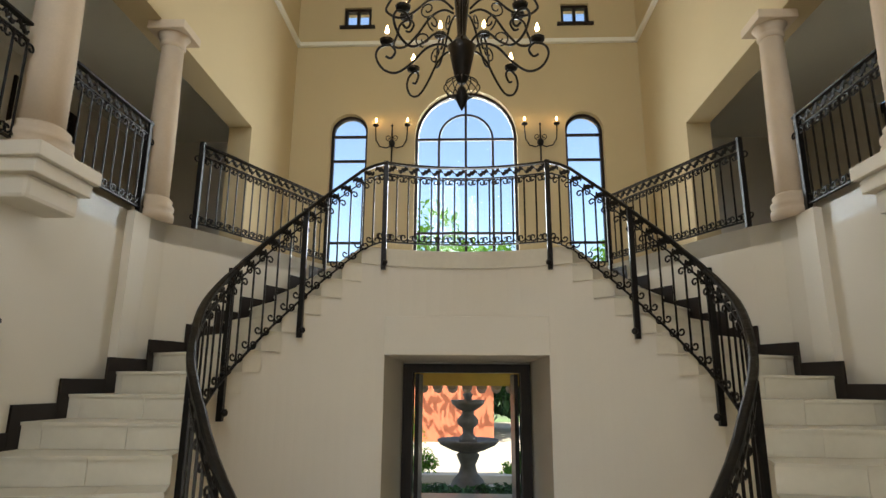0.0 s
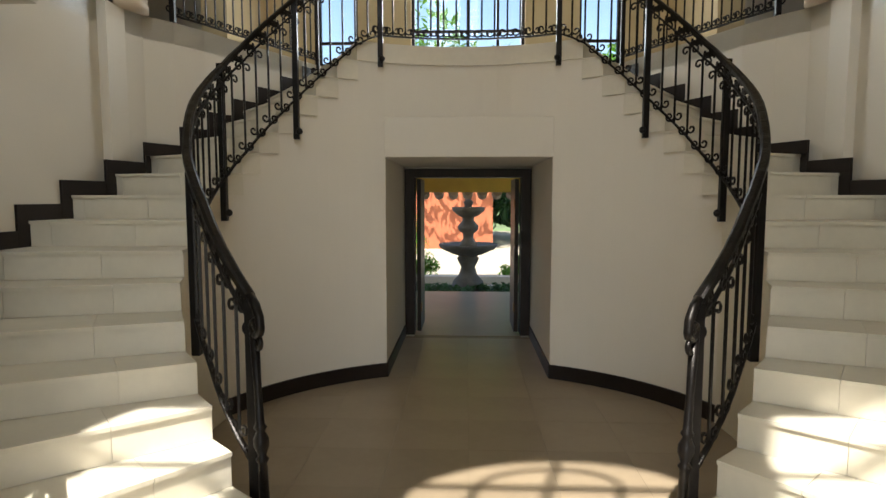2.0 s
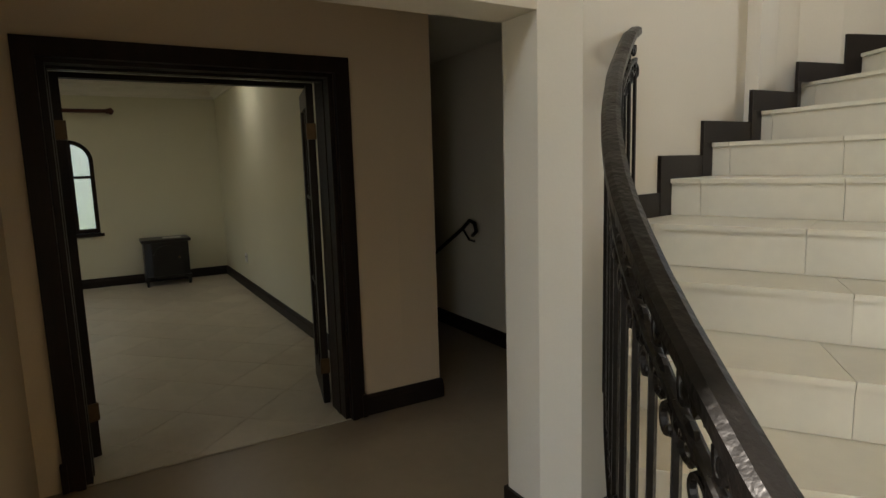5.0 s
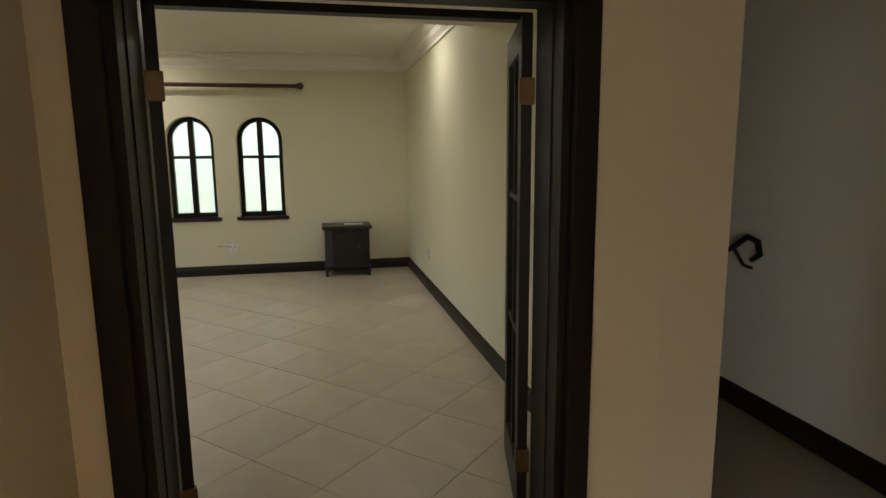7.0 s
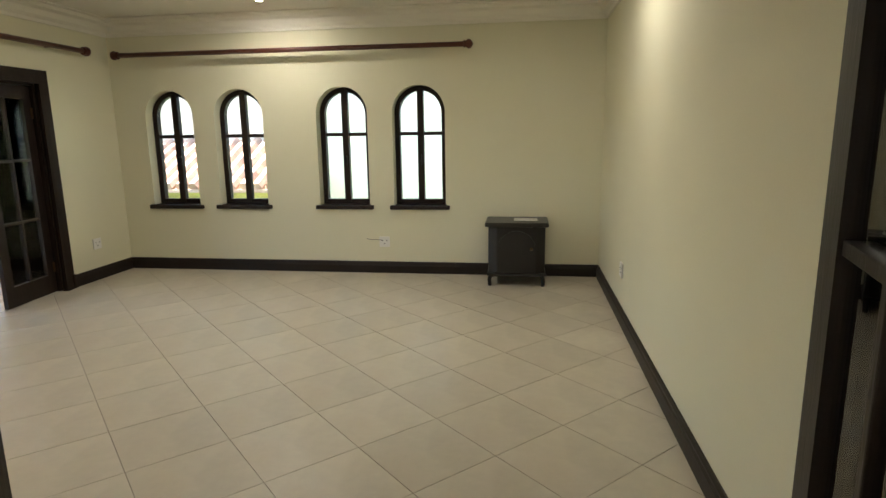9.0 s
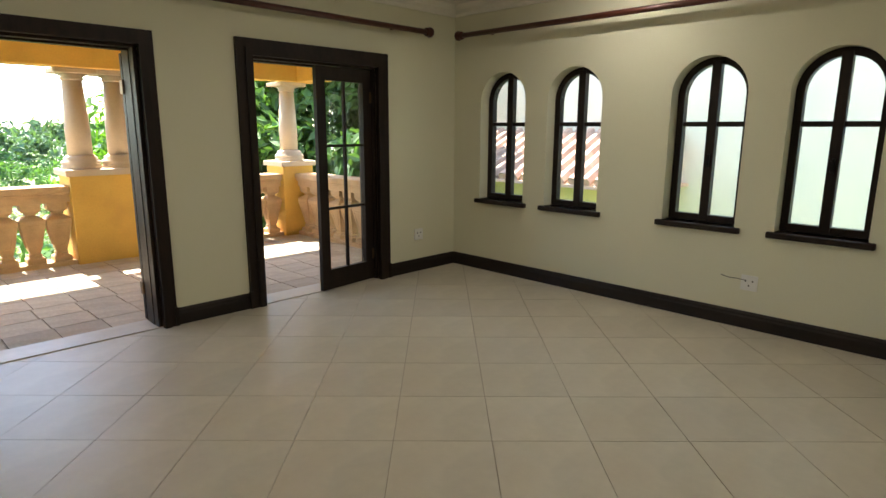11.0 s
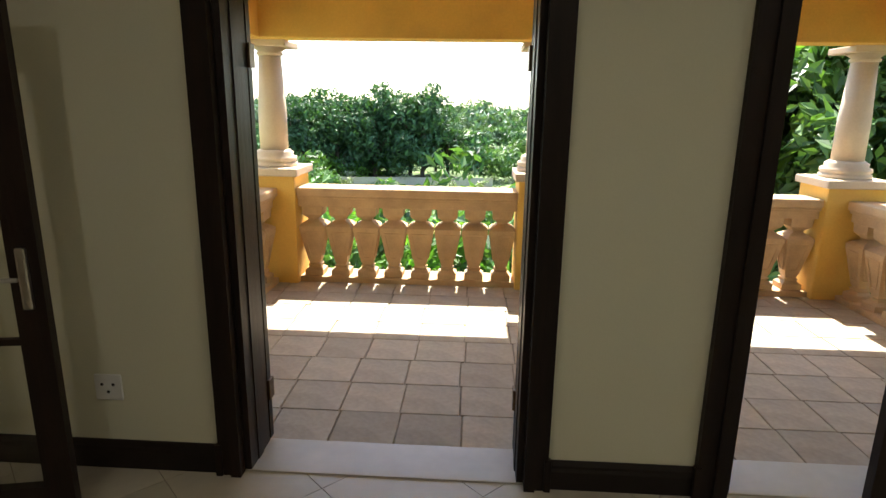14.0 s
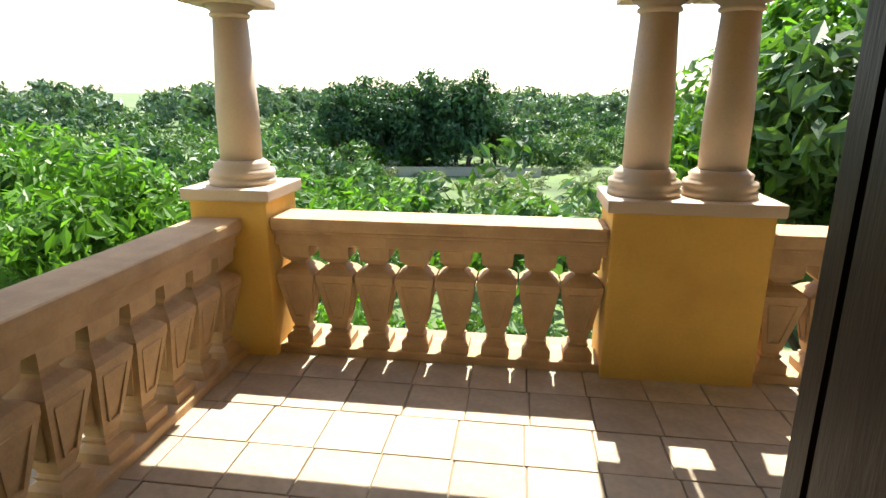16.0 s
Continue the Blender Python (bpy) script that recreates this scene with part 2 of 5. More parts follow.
def tube(pts, w, h=None, n=6, bm=None):
    """A bar along a line: round of radius w, or w wide and h high."""
    bm = bm or bmesh.new()
    pts = [Vector(p) for p in pts]
    rings, side0 = [], None
    for i, p in enumerate(pts):
        d = (pts[min(i + 1, len(pts) - 1)] - pts[max(i - 1, 0)]).normalized()
        side = d.cross(Vector((0, 0, 1)))
        if side.length < 1e-3 or (h is None and side0 is not None):
            side = side0 - d * side0.dot(d) if side0 is not None else d.cross(Vector((0, 1, 0)))
            if side.length < 1e-3:
                side = d.cross(Vector((1, 0, 0)))
        side.normalize()
        side0 = side
        up = side.cross(d).normalized()
        if h is None:
            ring = [p + side * (w * math.cos(2 * math.pi * k / n)) + up * (w * math.sin(2 * math.pi * k / n)) for k in range(n)]
        else:
            ring = [p + side * (sx * w / 2) + up * (sz * h / 2) for sx, sz in ((-1, -1), (1, -1), (1, 0.5), (0.5, 1), (-0.5, 1), (-1, 0.5))]
        rings.append([bm.verts.new(v) for v in ring])
    for a, b in zip(rings, rings[1:]):
        k = len(a)
        for i in range(k):
            bm.faces.new((a[i], a[(i + 1) % k], b[(i + 1) % k], b[i]))
    bm.faces.new(rings[0][::-1])
    bm.faces.new(rings[-1])
    return bm


def spiral(x0, z0, r, turns, start, flip=1, n=18, shrink=0.25):
    """A flat scroll in x, z that starts on its outer rim at (x0, z0)."""
    cx, cz = x0 - r * math.cos(start), z0 - r * math.sin(start)
    out = []
    for i in range(n + 1):
        k = i / n
        a = start + flip * turns * 2 * math.pi * k
        rr = r * (1 - (1 - shrink) * k)
        out.append((cx + rr * math.cos(a), 0, cz + rr * math.sin(a)))
    return out


def frame_ring(loop_out, loop_in, depth, y0=0.0):
    """A flat frame between two loops of as many points."""
    bm = bmesh.new()
    n = len(loop_out)
    layers = [[bm.verts.new((x, y, z)) for x, z in loop] for y in (y0, y0 + depth) for loop in (loop_out, loop_in)]
    o0, i0, o1, i1 = layers
    opened = n == 4 and loop_out[0][1] == loop_in[0][1] == loop_out[3][1]      # three-sided, standing on the floor
    if opened:
        bm.faces.new((o0[0], i0[0], i1[0], o1[0]))
        bm.faces.new((o0[3], i0[3], i1[3], o1[3]))
    for k in range(n - 1 if opened else n):
        j = (k + 1) % n
        for a, b in ((o0, i0), (i0, i1), (i1, o1), (o1, o0)):
            bm.faces.new((a[k], a[j], b[j], b[k]))
    return bm


# ---- stair hall: shell ----
RISE, CV, RW = 2.94 / 18, 3.405, 1.97
LAND, GAL = 18 * RISE, 19 * RISE
HALL_TOP, BACK, FRONT, SIDE = 9.6, 8.6, -1.6, 2.8
# each step's nosing: angle and radius at its inner and its outer end
A_IN = [None, -55, -46.7, -38.4, -31, -23.3, -15, -5, 2, 10, 18, 24.8, 30.3, 35, 40.2, 45.3, 50.4, 55.9, 61.1]
R_IN = [None, 1.32, 1.34, 1.37, 1.41, 1.46, 1.535, 1.63, 1.70, 1.80, 1.88] + [1.95] * 8
A_OUT = [None, -61, -52, -43, -34.4, -25.5, -17.5, -9.2, -2.8, 5.5, 13.8, 21.8, 29.5, 36.5, 42, 47.3, 52.5, 57.5, 62]
R_OUT = [None, 2.27, 2.30, 2.34, 2.39, 2.45, 2.52, 2.63, 2.77]
EDGE = [(2.80, -0.5), (2.80, 4.5), (2.68, 4.9), (2.52, 5.1), (2.37, 5.36), (2.22, 5.70), (1.96, 6.22), (1.70, 6.76), (1.5, 7.15)]


def polar(deg, r):
    return r * math.cos(radians(deg)), CV + r * math.sin(radians(deg))


def outer_r(deg):
    """Where a ray from the stair's centre meets the wall round the stair."""
    d = Vector((math.cos(radians(deg)), math.sin(radians(deg))))
    for (x0, y0), (x1, y1) in zip(EDGE, EDGE[1:]):
        e, o = Vector((x1 - x0, y1 - y0)), Vector((x0, y0 - CV))
        den = d.x * e.y - d.y * e.x
        if abs(den) > 1e-9:
            r, s = (o.x * e.y - o.y * e.x) / den, (o.x * d.y - o.y * d.x) / den
            if r > 0 and -1e-6 <= s <= 1 + 1e-6:
                return r
    return 3.5


def skirt_r(deg):
    """The wall round the stair, with its pilaster."""
    q = outer_r(deg)
    v = CV + q * math.sin(radians(deg))
    return q - 0.075 if 4.38 < v < 4.85 else q


def mirrored(pts, side):
    return [(side * x, y) for x, y in pts]


structure("floor_stair_hall", box(-3.1, 3.1, -1.8, 6.8, -0.12, -0.006), GROUT, "sandy stone tiled floor of the stair hall", FOYER, category="floor")
structure("floor_passage", box(-6.5, -2.0, 1.2, 5.6, -0.13, -0.008), FOYER_FLOOR, "sandy stone floor of the side passage", category="floor")

# curved wall under the landing, with the passage through its middle
PW, PH = 0.735, 1.97
bm = bmesh.new()
half = math.degrees(math.acos(PW / RW))
breaks = [(A_IN[k], A_IN[k + 1], k * RISE) for k in range(9, 18)] + [(A_IN[18], half, LAND)]
for s in (-1, 1):
    for lo, hi, top in breaks:
        for i in range(2):
            a0, a1 = lo + (hi - lo) * i / 2, lo + (hi - lo) * (i + 1) / 2
            prism(mirrored([polar(a0, RW), polar(a1, RW), polar(a1, RW + 0.22), polar(a0, RW + 0.22)], s)[::s], 0, top - 0.01, bm)
for i in range(12):
    a0, a1 = half + (180 - 2 * half) * i / 12, half + (180 - 2 * half) * (i + 1) / 12
    prism([polar(a0, RW), polar(a1, RW), polar(a1, RW + 0.22), polar(a0, RW + 0.22)], PH, LAND - 0.01, bm)
structure("wall_under_landing", bm, PLASTER, "smooth cream plaster wall curving under the landing", FOYER)
structure("lintel", box(-PW, PW, 5.215, 5.5, PH, 2.315, 0.006), PLASTER, "flat cream plaster lintel over the passage", FOYER)
for s in (-1, 1):
    structure("wall_passage_side", box(min(s * PW, s * (PW + 0.2)), max(s * PW, s * (PW + 0.2)), 5.25, 6.9, 0, PH + 0.1), PLASTER, "plain cream plaster side of the passage", FOYER)
structure("ceiling_passage", box(-0.9, 0.9, 5.3, 6.95, PH + 0.003, PH + 0.1), PLASTER, "plain plaster soffit of the passage", FOYER, category="ceiling")
structure("landing_slab", prism([polar(61.1 + i * 57.8 / 24, RW - 0.02) for i in range(25)] + [(-1.75, 6.65), (-1.7, BACK), (1.7, BACK), (1.75, 6.65)], LAND - 0.16, LAND), STEP, "pale tiled landing slab", FOYER, category="floor")

# skirting along the curved wall
for s in (-1, 1):
    bm = bmesh.new()
    for i in range(14):
        a0, a1 = 17 + (half - 17) * i / 14, 17 + (half - 17) * (i + 1) / 14
        prism(mirrored([polar(a0, RW - 0.018), polar(a1, RW - 0.018), polar(a1, RW + 0.01), polar(a0, RW + 0.01)], s), 0, 0.125, bm)
    box(min(s * (PW - 0.016), s * (PW + 0.01)), max(s * (PW - 0.016), s * (PW + 0.01)), 5.22, 6.82, 0, 0.125, bm=bm)
    structure("baseboard", bm, DARKH, "dark stained skirting along the curved wall", FOYER, category="baseboard")

# walls round the hall
big = arch(-0.81, 0.81, LAND + 0.02, 6.37)
SIDE_WIN = [(s, (1.57, 2.17, 3.51, 5.97)) for s in (-1, 1)]
CLERE = [(s, (1.58, 2.04, 7.56, 7.92)) for s in (-1, 1)]


def span(s, a, b):
    return (a, b) if s > 0 else (-b, -a)


holes = [big] + [arch(*span(s, q[0], q[1]), q[2], q[3]) for s, q in SIDE_WIN] + [rect(*span(s, q[0], q[1]), q[2], q[3]) for s, q in CLERE]
structure("wall_back", sheet(rect(-3.2, 3.2, LAND - 0.2, HALL_TOP), holes, 0.28), WARM, "ochre cream plaster wall with three arched windows", FOYER @ T((0, BACK, 0)))
structure("wall_garden_door", sheet(rect(-1.2, 1.2, -0.2, PH + 0.2), [rect(-0.63, 0.63, -0.1, 1.86)], 0.2), PLASTER, "cream plaster wall round the garden door", FOYER @ T((0, 6.9, 0)))
front_holes = [arch(-1.75, -0.15, 5.2, 8.92), arch(-2.79, -2.19, 5.2, 8.1), arch(0.05, 0.65, 5.2, 8.1), rect(-0.95, 0.95, -0.1, 2.5)]
structure("wall_front", sheet(rect(-3.3, 3.3, -0.2, HALL_TOP), front_holes, 0.25), WARM, "cream plaster entrance wall with tall arched windows", FOYER @ T((0, FRONT, 0)))
# unseen slab, added to close a gap that let sun into the passage
structure("ceiling_side_sunblock", box(-5.5, -2.8, FRONT, 1.6, GAL - 0.02, GAL + 0.1), CEIL, "unseen slab added to keep sun out beside the stair hall", FOYER, category="ceiling")
structure("ceiling_stair_hall", box(-3.3, 3.3, FRONT, BACK + 0.2, HALL_TOP, HALL_TOP + 0.15), CEIL, "white plaster ceiling high over the stair hall", FOYER, category="ceiling")
for s in (-1, 1):
    # lower wall beside the stair, upper gallery opening, and the wall over it
    x0, x1 = sorted((s * 2.8, s * 3.1))
    if s < 0:
        structure("wall_stair_side", box(x0, x1, 3.05, 4.5, 0, GAL), PLASTER, "smooth cream plaster wall beside the stair", FOYER)
        structure("wall_arch_over", sheet(rect(-2.6, 2.85, 2.12, GAL), [], 0.22), PLASTER, "cream plaster over the wide opening", T((-2.22, 1.05, 0)) @ pose(0, 0, 0, 0, 0, 90))
        structure("wall_arch_pier", prism([(-2.22, 3.88), (-2.44, 3.88), (-2.44, 4.45), (-2.215, 4.45), (-2.105, 4.0)], 0, GAL), PLASTER, "cream plaster pier of the wide opening")
        structure("baseboard_pier", prism([(-2.205, 3.865), (-2.455, 3.865), (-2.455, 4.4), (-2.19, 4.4), (-2.09, 3.99)], 0, 0.125), DARKH, "dark stained skirting round the pier", category="baseboard")
        structure("wall_arch_left", box(-2.44, -2.22, -1.9, 1.95, 0, 2.12), PLASTER, "cream plaster wall left of the wide opening")
    else:
        structure("wall_stair_side", box(x0, x1, FRONT, 4.5, 0, GAL), PLASTER, "smooth cream plaster wall beside the stair", FOYER)
    structure("wall_pilaster", box(*sorted((s * 2.73, s * 3.1)), 4.49, 4.77, 0, GAL - 0.003), PLASTER, "narrow cream plaster pilaster", FOYER)
    bm = bmesh.new()
    for (ax, ay), (bx, by) in zip(EDGE[1:], EDGE[2:]):
        prism(mirrored([(ax, ay), (bx, by), (bx + 0.12, by + 0.25), (ax + 0.25, ay + 0.06)], s), 0, GAL, bm)
    structure("wall_gallery_curve", bm, PLASTER, "cream plaster wall curving up to the gallery", FOYER)
    gal = [(ax + 0.0, ay) for ax, ay in EDGE[1:]] + [(1.4, BACK), (5.4, BACK), (5.4, 1.6), (2.8, 1.6)]
    structure("gallery_floor", prism(mirrored(gal, s)[::s], GAL - 0.18, GAL), STEP, "pale tiled gallery floor", FOYER, category="floor")
    holes = [rect(2.0, 6.95, GAL, 4.98)] if s < 0 else [rect(-6.95, -2.0, GAL, 4.98)]
    lo, hi = (FRONT, BACK) if s < 0 else (-BACK, -FRONT)
    m = FOYER @ (T((-SIDE, 0, 0)) @ pose(0, 0, 0, 0, 0, 90) if s < 0 else T((SIDE, 0, 0)) @ pose(0, 0, 0, 0, 0, -90))
    structure("wall_gallery", sheet(rect(lo, hi, GAL, HALL_TOP), holes, 0.3), WARM, "ochre cream plaster wall over the open gallery", m)
    structure("moulding", box(*sorted((s * 2.74, s * 2.81)), FRONT, BACK, 7.18, 7.25, 0.01), CEIL, "thin pale plaster moulding", FOYER, category="trim")
    structure("wall_gallery_back", sheet(rect(1.6, BACK, GAL, 5.6), [rect(3.2, 4.2, GAL, 5.3), rect(6.1, 7.0, GAL, 5.25)], 0.2), PLASTER, "shaded plaster wall behind the gallery", FOYER @ T((s * 5.3, 0, 0)) @ pose(0, 0, 0, 0, 0, 90))
    structure("wall_gallery_end", box(*sorted((s * 2.9, s * 5.5)), BACK, BACK + 0.2, GAL, 5.6), PLASTER, "plaster end wall of the gallery", FOYER)
    structure("wall_gallery_front", box(*sorted((s * 2.9, s * 5.5)), 1.4, 1.6, GAL, 5.6), PLASTER, "plaster end wall of the gallery", FOYER)
    structure("ceiling_gallery", box(*sorted((s * 3.0, s * 5.5)), 1.4, BACK + 0.2, 5.5, 5.6), CEIL, "white ceiling over the gallery", FOYER, category="ceiling")
    for v, hw in ((3.7, 0.5), (6.55, 0.45)):
        d = thing("gallery_door", "dark stained door set in the gallery wall", "door", FOYER @ T((s * 5.32, v, GAL)), "gallery doors")
        part("door_frame", frame_ring(rect(-hw - 0.12, hw + 0.12, 0, 2.12), rect(-hw, hw, 0.0, 2.0), 0.1, -0.05), DARK, d, m=pose(0, 0, 0, 0, 0, 90))
        part("door_leaf", box(-0.02, 0.03, -hw, hw, 0, 2.0, 0.005), DARK, d)
structure("moulding", box(-2.9, 2.9, BACK - 0.06, BACK + 0.01, 7.18, 7.25, 0.01), CEIL, "thin pale plaster moulding", FOYER, category="trim")
structure("gallery_landing_floor", box(-2.9, 2.9, 7.6, BACK, LAND - 0.2, LAND - 0.004), STEP, "pale tiled landing floor by the windows", FOYER, category="floor")


# ---- windows of the hall ----
def arched_window(name, m, x0, x1, z0, z1, bars_v, bars_h, label, inner_arch=False, w=0.045):
    t = thing(name, label, "window", m, kind="structure")
    part("window_frame", frame_ring(arch(x0, x1, z0, z1), arch(x0 + w, x1 - w, z0 + w, z1 - w), 0.07), DARK, t)
    r, c = (x1 - x0) / 2, (x0 + x1) / 2
    for x in bars_v:
        top = z1 - r + math.sqrt(max(r * r - (x - c) ** 2, 0)) - 0.02
        if inner_arch and abs(x - c) > 0.1:
            top = z1 - r
        part("glazing_bar", box(x - 0.02, x + 0.02, 0.01, 0.055, z0, top, 0.004), DARK, t)
    for z in bars_h:
        part("glazing_bar", box(x0 + 0.02, x1 - 0.02, 0.012, 0.053, z - 0.02, z + 0.02, 0.004), DARK, t)
    if inner_arch:
        ri = bars_v[-1] - c
        part("glazing_bar", tube([(c + ri * math.cos(math.pi * i / 18), 0.033, z1 - r + ri * math.sin(math.pi * i / 18)) for i in range(19)], 0.02, n=6), DARK, t)
    bmg = sheet(arch(x0 + w, x1 - w, z0 + w, z1 - w), [], 0.006)
    g = part("pane", bmg, GLASS, t, m=T((0, 0.03, 0)))
    g.visible_shadow = False
    return t


arched_window("window_centre", FOYER @ T((0, BACK + 0.1, 0)), -0.81, 0.81, LAND + 0.02, 6.37, (-0.43, 0, 0.43), (4.0, 5.56), "tall arched window with dark glazing bars", True)
for s, q in SIDE_WIN:
    arched_window("window_side", FOYER @ T((0, BACK + 0.1, 0)), *span(s, q[0], q[1]), q[2], q[3], (), (3.85, 5.2, 5.62), "narrow arched window with dark glazing bars")
for s, q in CLERE:
    a, b = span(s, q[0], q[1])
    t = thing("window_clerestory", "small dark framed window high in the wall", "window", FOYER @ T((0, BACK + 0.05, 0)), kind="structure")
    part("window_frame", frame_ring(rect(a, b, q[2], q[3]), rect(a + 0.05, b - 0.05, q[2] + 0.05, q[3] - 0.05), 0.08), DARK, t)
    part("glazing_bar", box((a + b) / 2 - 0.025, (a + b) / 2 + 0.025, 0, 0.07, q[2], q[3]), DARK, t)
    part("window_sill", box(a - 0.07, b + 0.07, -0.1, 0.08, q[2] - 0.05, q[2], 0.008), DARK, t)
    part("pane", box(a + 0.04, b - 0.04, 0.04, 0.046, q[2] + 0.04, q[3] - 0.04), GLASS, t).visible_shadow = False
for q, bars in (((-1.75, -0.15, 5.2, 8.92), (-1.35, -0.95, -0.55)), ((-2.79, -2.19, 5.2, 8.1), ()), ((0.05, 0.65, 5.2, 8.1), ())):
    arched_window("window_entrance", FOYER @ T((0, FRONT + 0.1, 0)), *q, bars, (6.2, 7.2, q[3] - (q[1] - q[0]) / 2), "tall arched window over the entrance", len(bars) == 3)
# unseen doors, stood open to let the added fill lamp in
d = thing("door_entrance_unseen", "unseen dark double entrance door, set open for the added fill lamp", "door", FOYER @ T((0, FRONT + 0.08, 0)), kind="structure")
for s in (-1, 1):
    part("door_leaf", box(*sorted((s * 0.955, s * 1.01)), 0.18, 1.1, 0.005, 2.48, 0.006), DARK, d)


# ---- stairs ----
def nosing(k, f, shift=0.0):
    """A point on step k's front edge, f of the way from its inner to its outer end."""
    ro = R_OUT[k] if k <= 8 else outer_r(A_OUT[k]) - 0.005
    (x0, y0), (x1, y1) = polar(A_IN[k], R_IN[k]), polar(A_OUT[k], ro)
    n = math.hypot(x1 - x0, y1 - y0)
    dx, dy = (y1 - y0) / n, -(x1 - x0) / n
    return x0 + (x1 - x0) * f + dx * shift, y0 + (y1 - y0) * f + dy * shift


for s in (-1, 1):
    stair = thing("staircase", "curving staircase faced with pale porcelain tile", "staircase", FOYER, "twin staircases")
    for k in range(1, 18):
        z = k * RISE
        mid = (A_OUT[k] + A_OUT[k + 1]) / 2
        bend = polar(mid, (R_OUT[k] + (R_OUT[k + 1] if k < 8 else 2.8)) / 2 if k <= 8 else outer_r(mid) - 0.005)
        out = mirrored([nosing(k, 0), nosing(k, 1), bend, nosing(k + 1, 1), nosing(k + 1, 0)], s)[::s]
        part("step", prism(out, max(0, z - RISE * (1 if k > 10 else 19)), z - 0.022), STEP, stair)
        # tread tiles with a slim nosing, and riser tiles
        cuts = [0, 0.34, 0.86, 1] if k % 2 else [0, 0.42, 0.90, 1]
        for f0, f1 in zip(cuts, cuts[1:]):
            g = 0.0012
            back = [nosing(k + 1, f1 - g), nosing(k + 1, f0 + g)]
            if f1 == 1:
                back.insert(0, bend)
            part("tread_tile", prism(mirrored([nosing(k, f0 + g, 0.02), nosing(k, f1 - g, 0.02)] + back, s)[::s], z - 0.02, z), STEP, stair)
        for f0, f1 in zip(cuts, cuts[1:]):
            g = 0.0012
            part("riser_tile", prism(mirrored([nosing(k, f0 + g, 0.008), nosing(k, f1 - g, 0.008), nosing(k, f1 - g, -0.002), nosing(k, f0 + g, -0.002)], s)[::s], z - RISE + 0.002, z - 0.021), STEP, stair)
    p = [nosing(18, 0, 0.008), nosing(18, 1, 0.008), nosing(18, 1, -0.002), nosing(18, 0, -0.002)]
    part("riser_tile", prism(mirrored(p, s)[::s], LAND - RISE + 0.002, LAND - 0.003), STEP, stair)
    # stepped skirting on the wall
    for k in range(8, 19):
        a0, a1 = A_OUT[k], A_OUT[k + 1] if k < 18 else 66
        z = k * RISE
        bm = bmesh.new()
        lo = a0 - (0 if k == 8 else 2.2)
        p = [polar(lo, skirt_r(lo) - 0.016), polar(a1 - 2.2, skirt_r(a1 - 2.2) - 0.016), polar(a1 - 2.2, skirt_r(a1 - 2.2) + 0.004), polar(lo, skirt_r(lo) + 0.004)]
        prism(mirrored(p, s), z, z + 0.105, bm)
        if k < 18:
            p = [polar(a1 - 2.2, skirt_r(a1 - 2.2) - 0.018), polar(a1, skirt_r(a1) - 0.018), polar(a1, skirt_r(a1) + 0.004), polar(a1 - 2.2, skirt_r(a1 - 2.2) + 0.004)]
            prism(mirrored(p, s), z, z + RISE + 0.105, bm)
        part("skirting", bm, DARKH, stair, "dark stained stepped skirting")

# ---- wrought iron railings ----
def scroll_mesh(name):
    bm = tube(spiral(0, 0, 0.040, 1.1, 0, 1, 16, 0.3), 0.0075, n=5)
    tube(spiral(0, 0, 0.034, 1.0, math.pi, -1, 14, 0.3), 0.0075, n=5, bm=bm)
    return mesh_of(name, bm, IRON)


def leaf_scroll_mesh(name):
    bm = tube([(-0.05 + 0.1 * i / 10, 0, 0.032 * math.sin(2 * math.pi * i / 10)) for i in range(11)], 0.008, n=5)
    for x, z, a in ((-0.02, 0.012, 40), (0.022, -0.012, 220), (0.0, 0.0, 130)):
        bmesh.ops.create_uvsphere(bm, u_segments=6, v_segments=4, radius=1, matrix=T((x, 0, z)) @ pose(0, 0, 0, 0, a, 0) @ Matrix.Diagonal((0.032, 0.008, 0.017, 1)))
    return mesh_of(name, bm, IRON)


SCROLL, LEAFY = scroll_mesh("scroll"), leaf_scroll_mesh("vine_leaf")
RAIL_H = 0.79
BAR_H = RAIL_H - 0.125
BAR = mesh_of("baluster_bar", tube([(0, 0, 0), (0, 0, BAR_H)], 0.0085, n=5), IRON)


def resample(pts, step):
    pts = [Vector(p) for p in pts]
    d = [0.0]
    for a, b in zip(pts, pts[1:]):
        d.append(d[-1] + math.hypot(b.x - a.x, b.y - a.y))
    n = max(1, round(d[-1] / step))
    out, j = [], 0
    for i in range(n + 1):
        x = d[-1] * i / n
        while j < len(d) - 2 and d[j + 1] < x:
            j += 1
        f = (x - d[j]) / max(d[j + 1] - d[j], 1e-9)
        out.append(pts[j].lerp(pts[j + 1], min(max(f, 0), 1)))
    return out


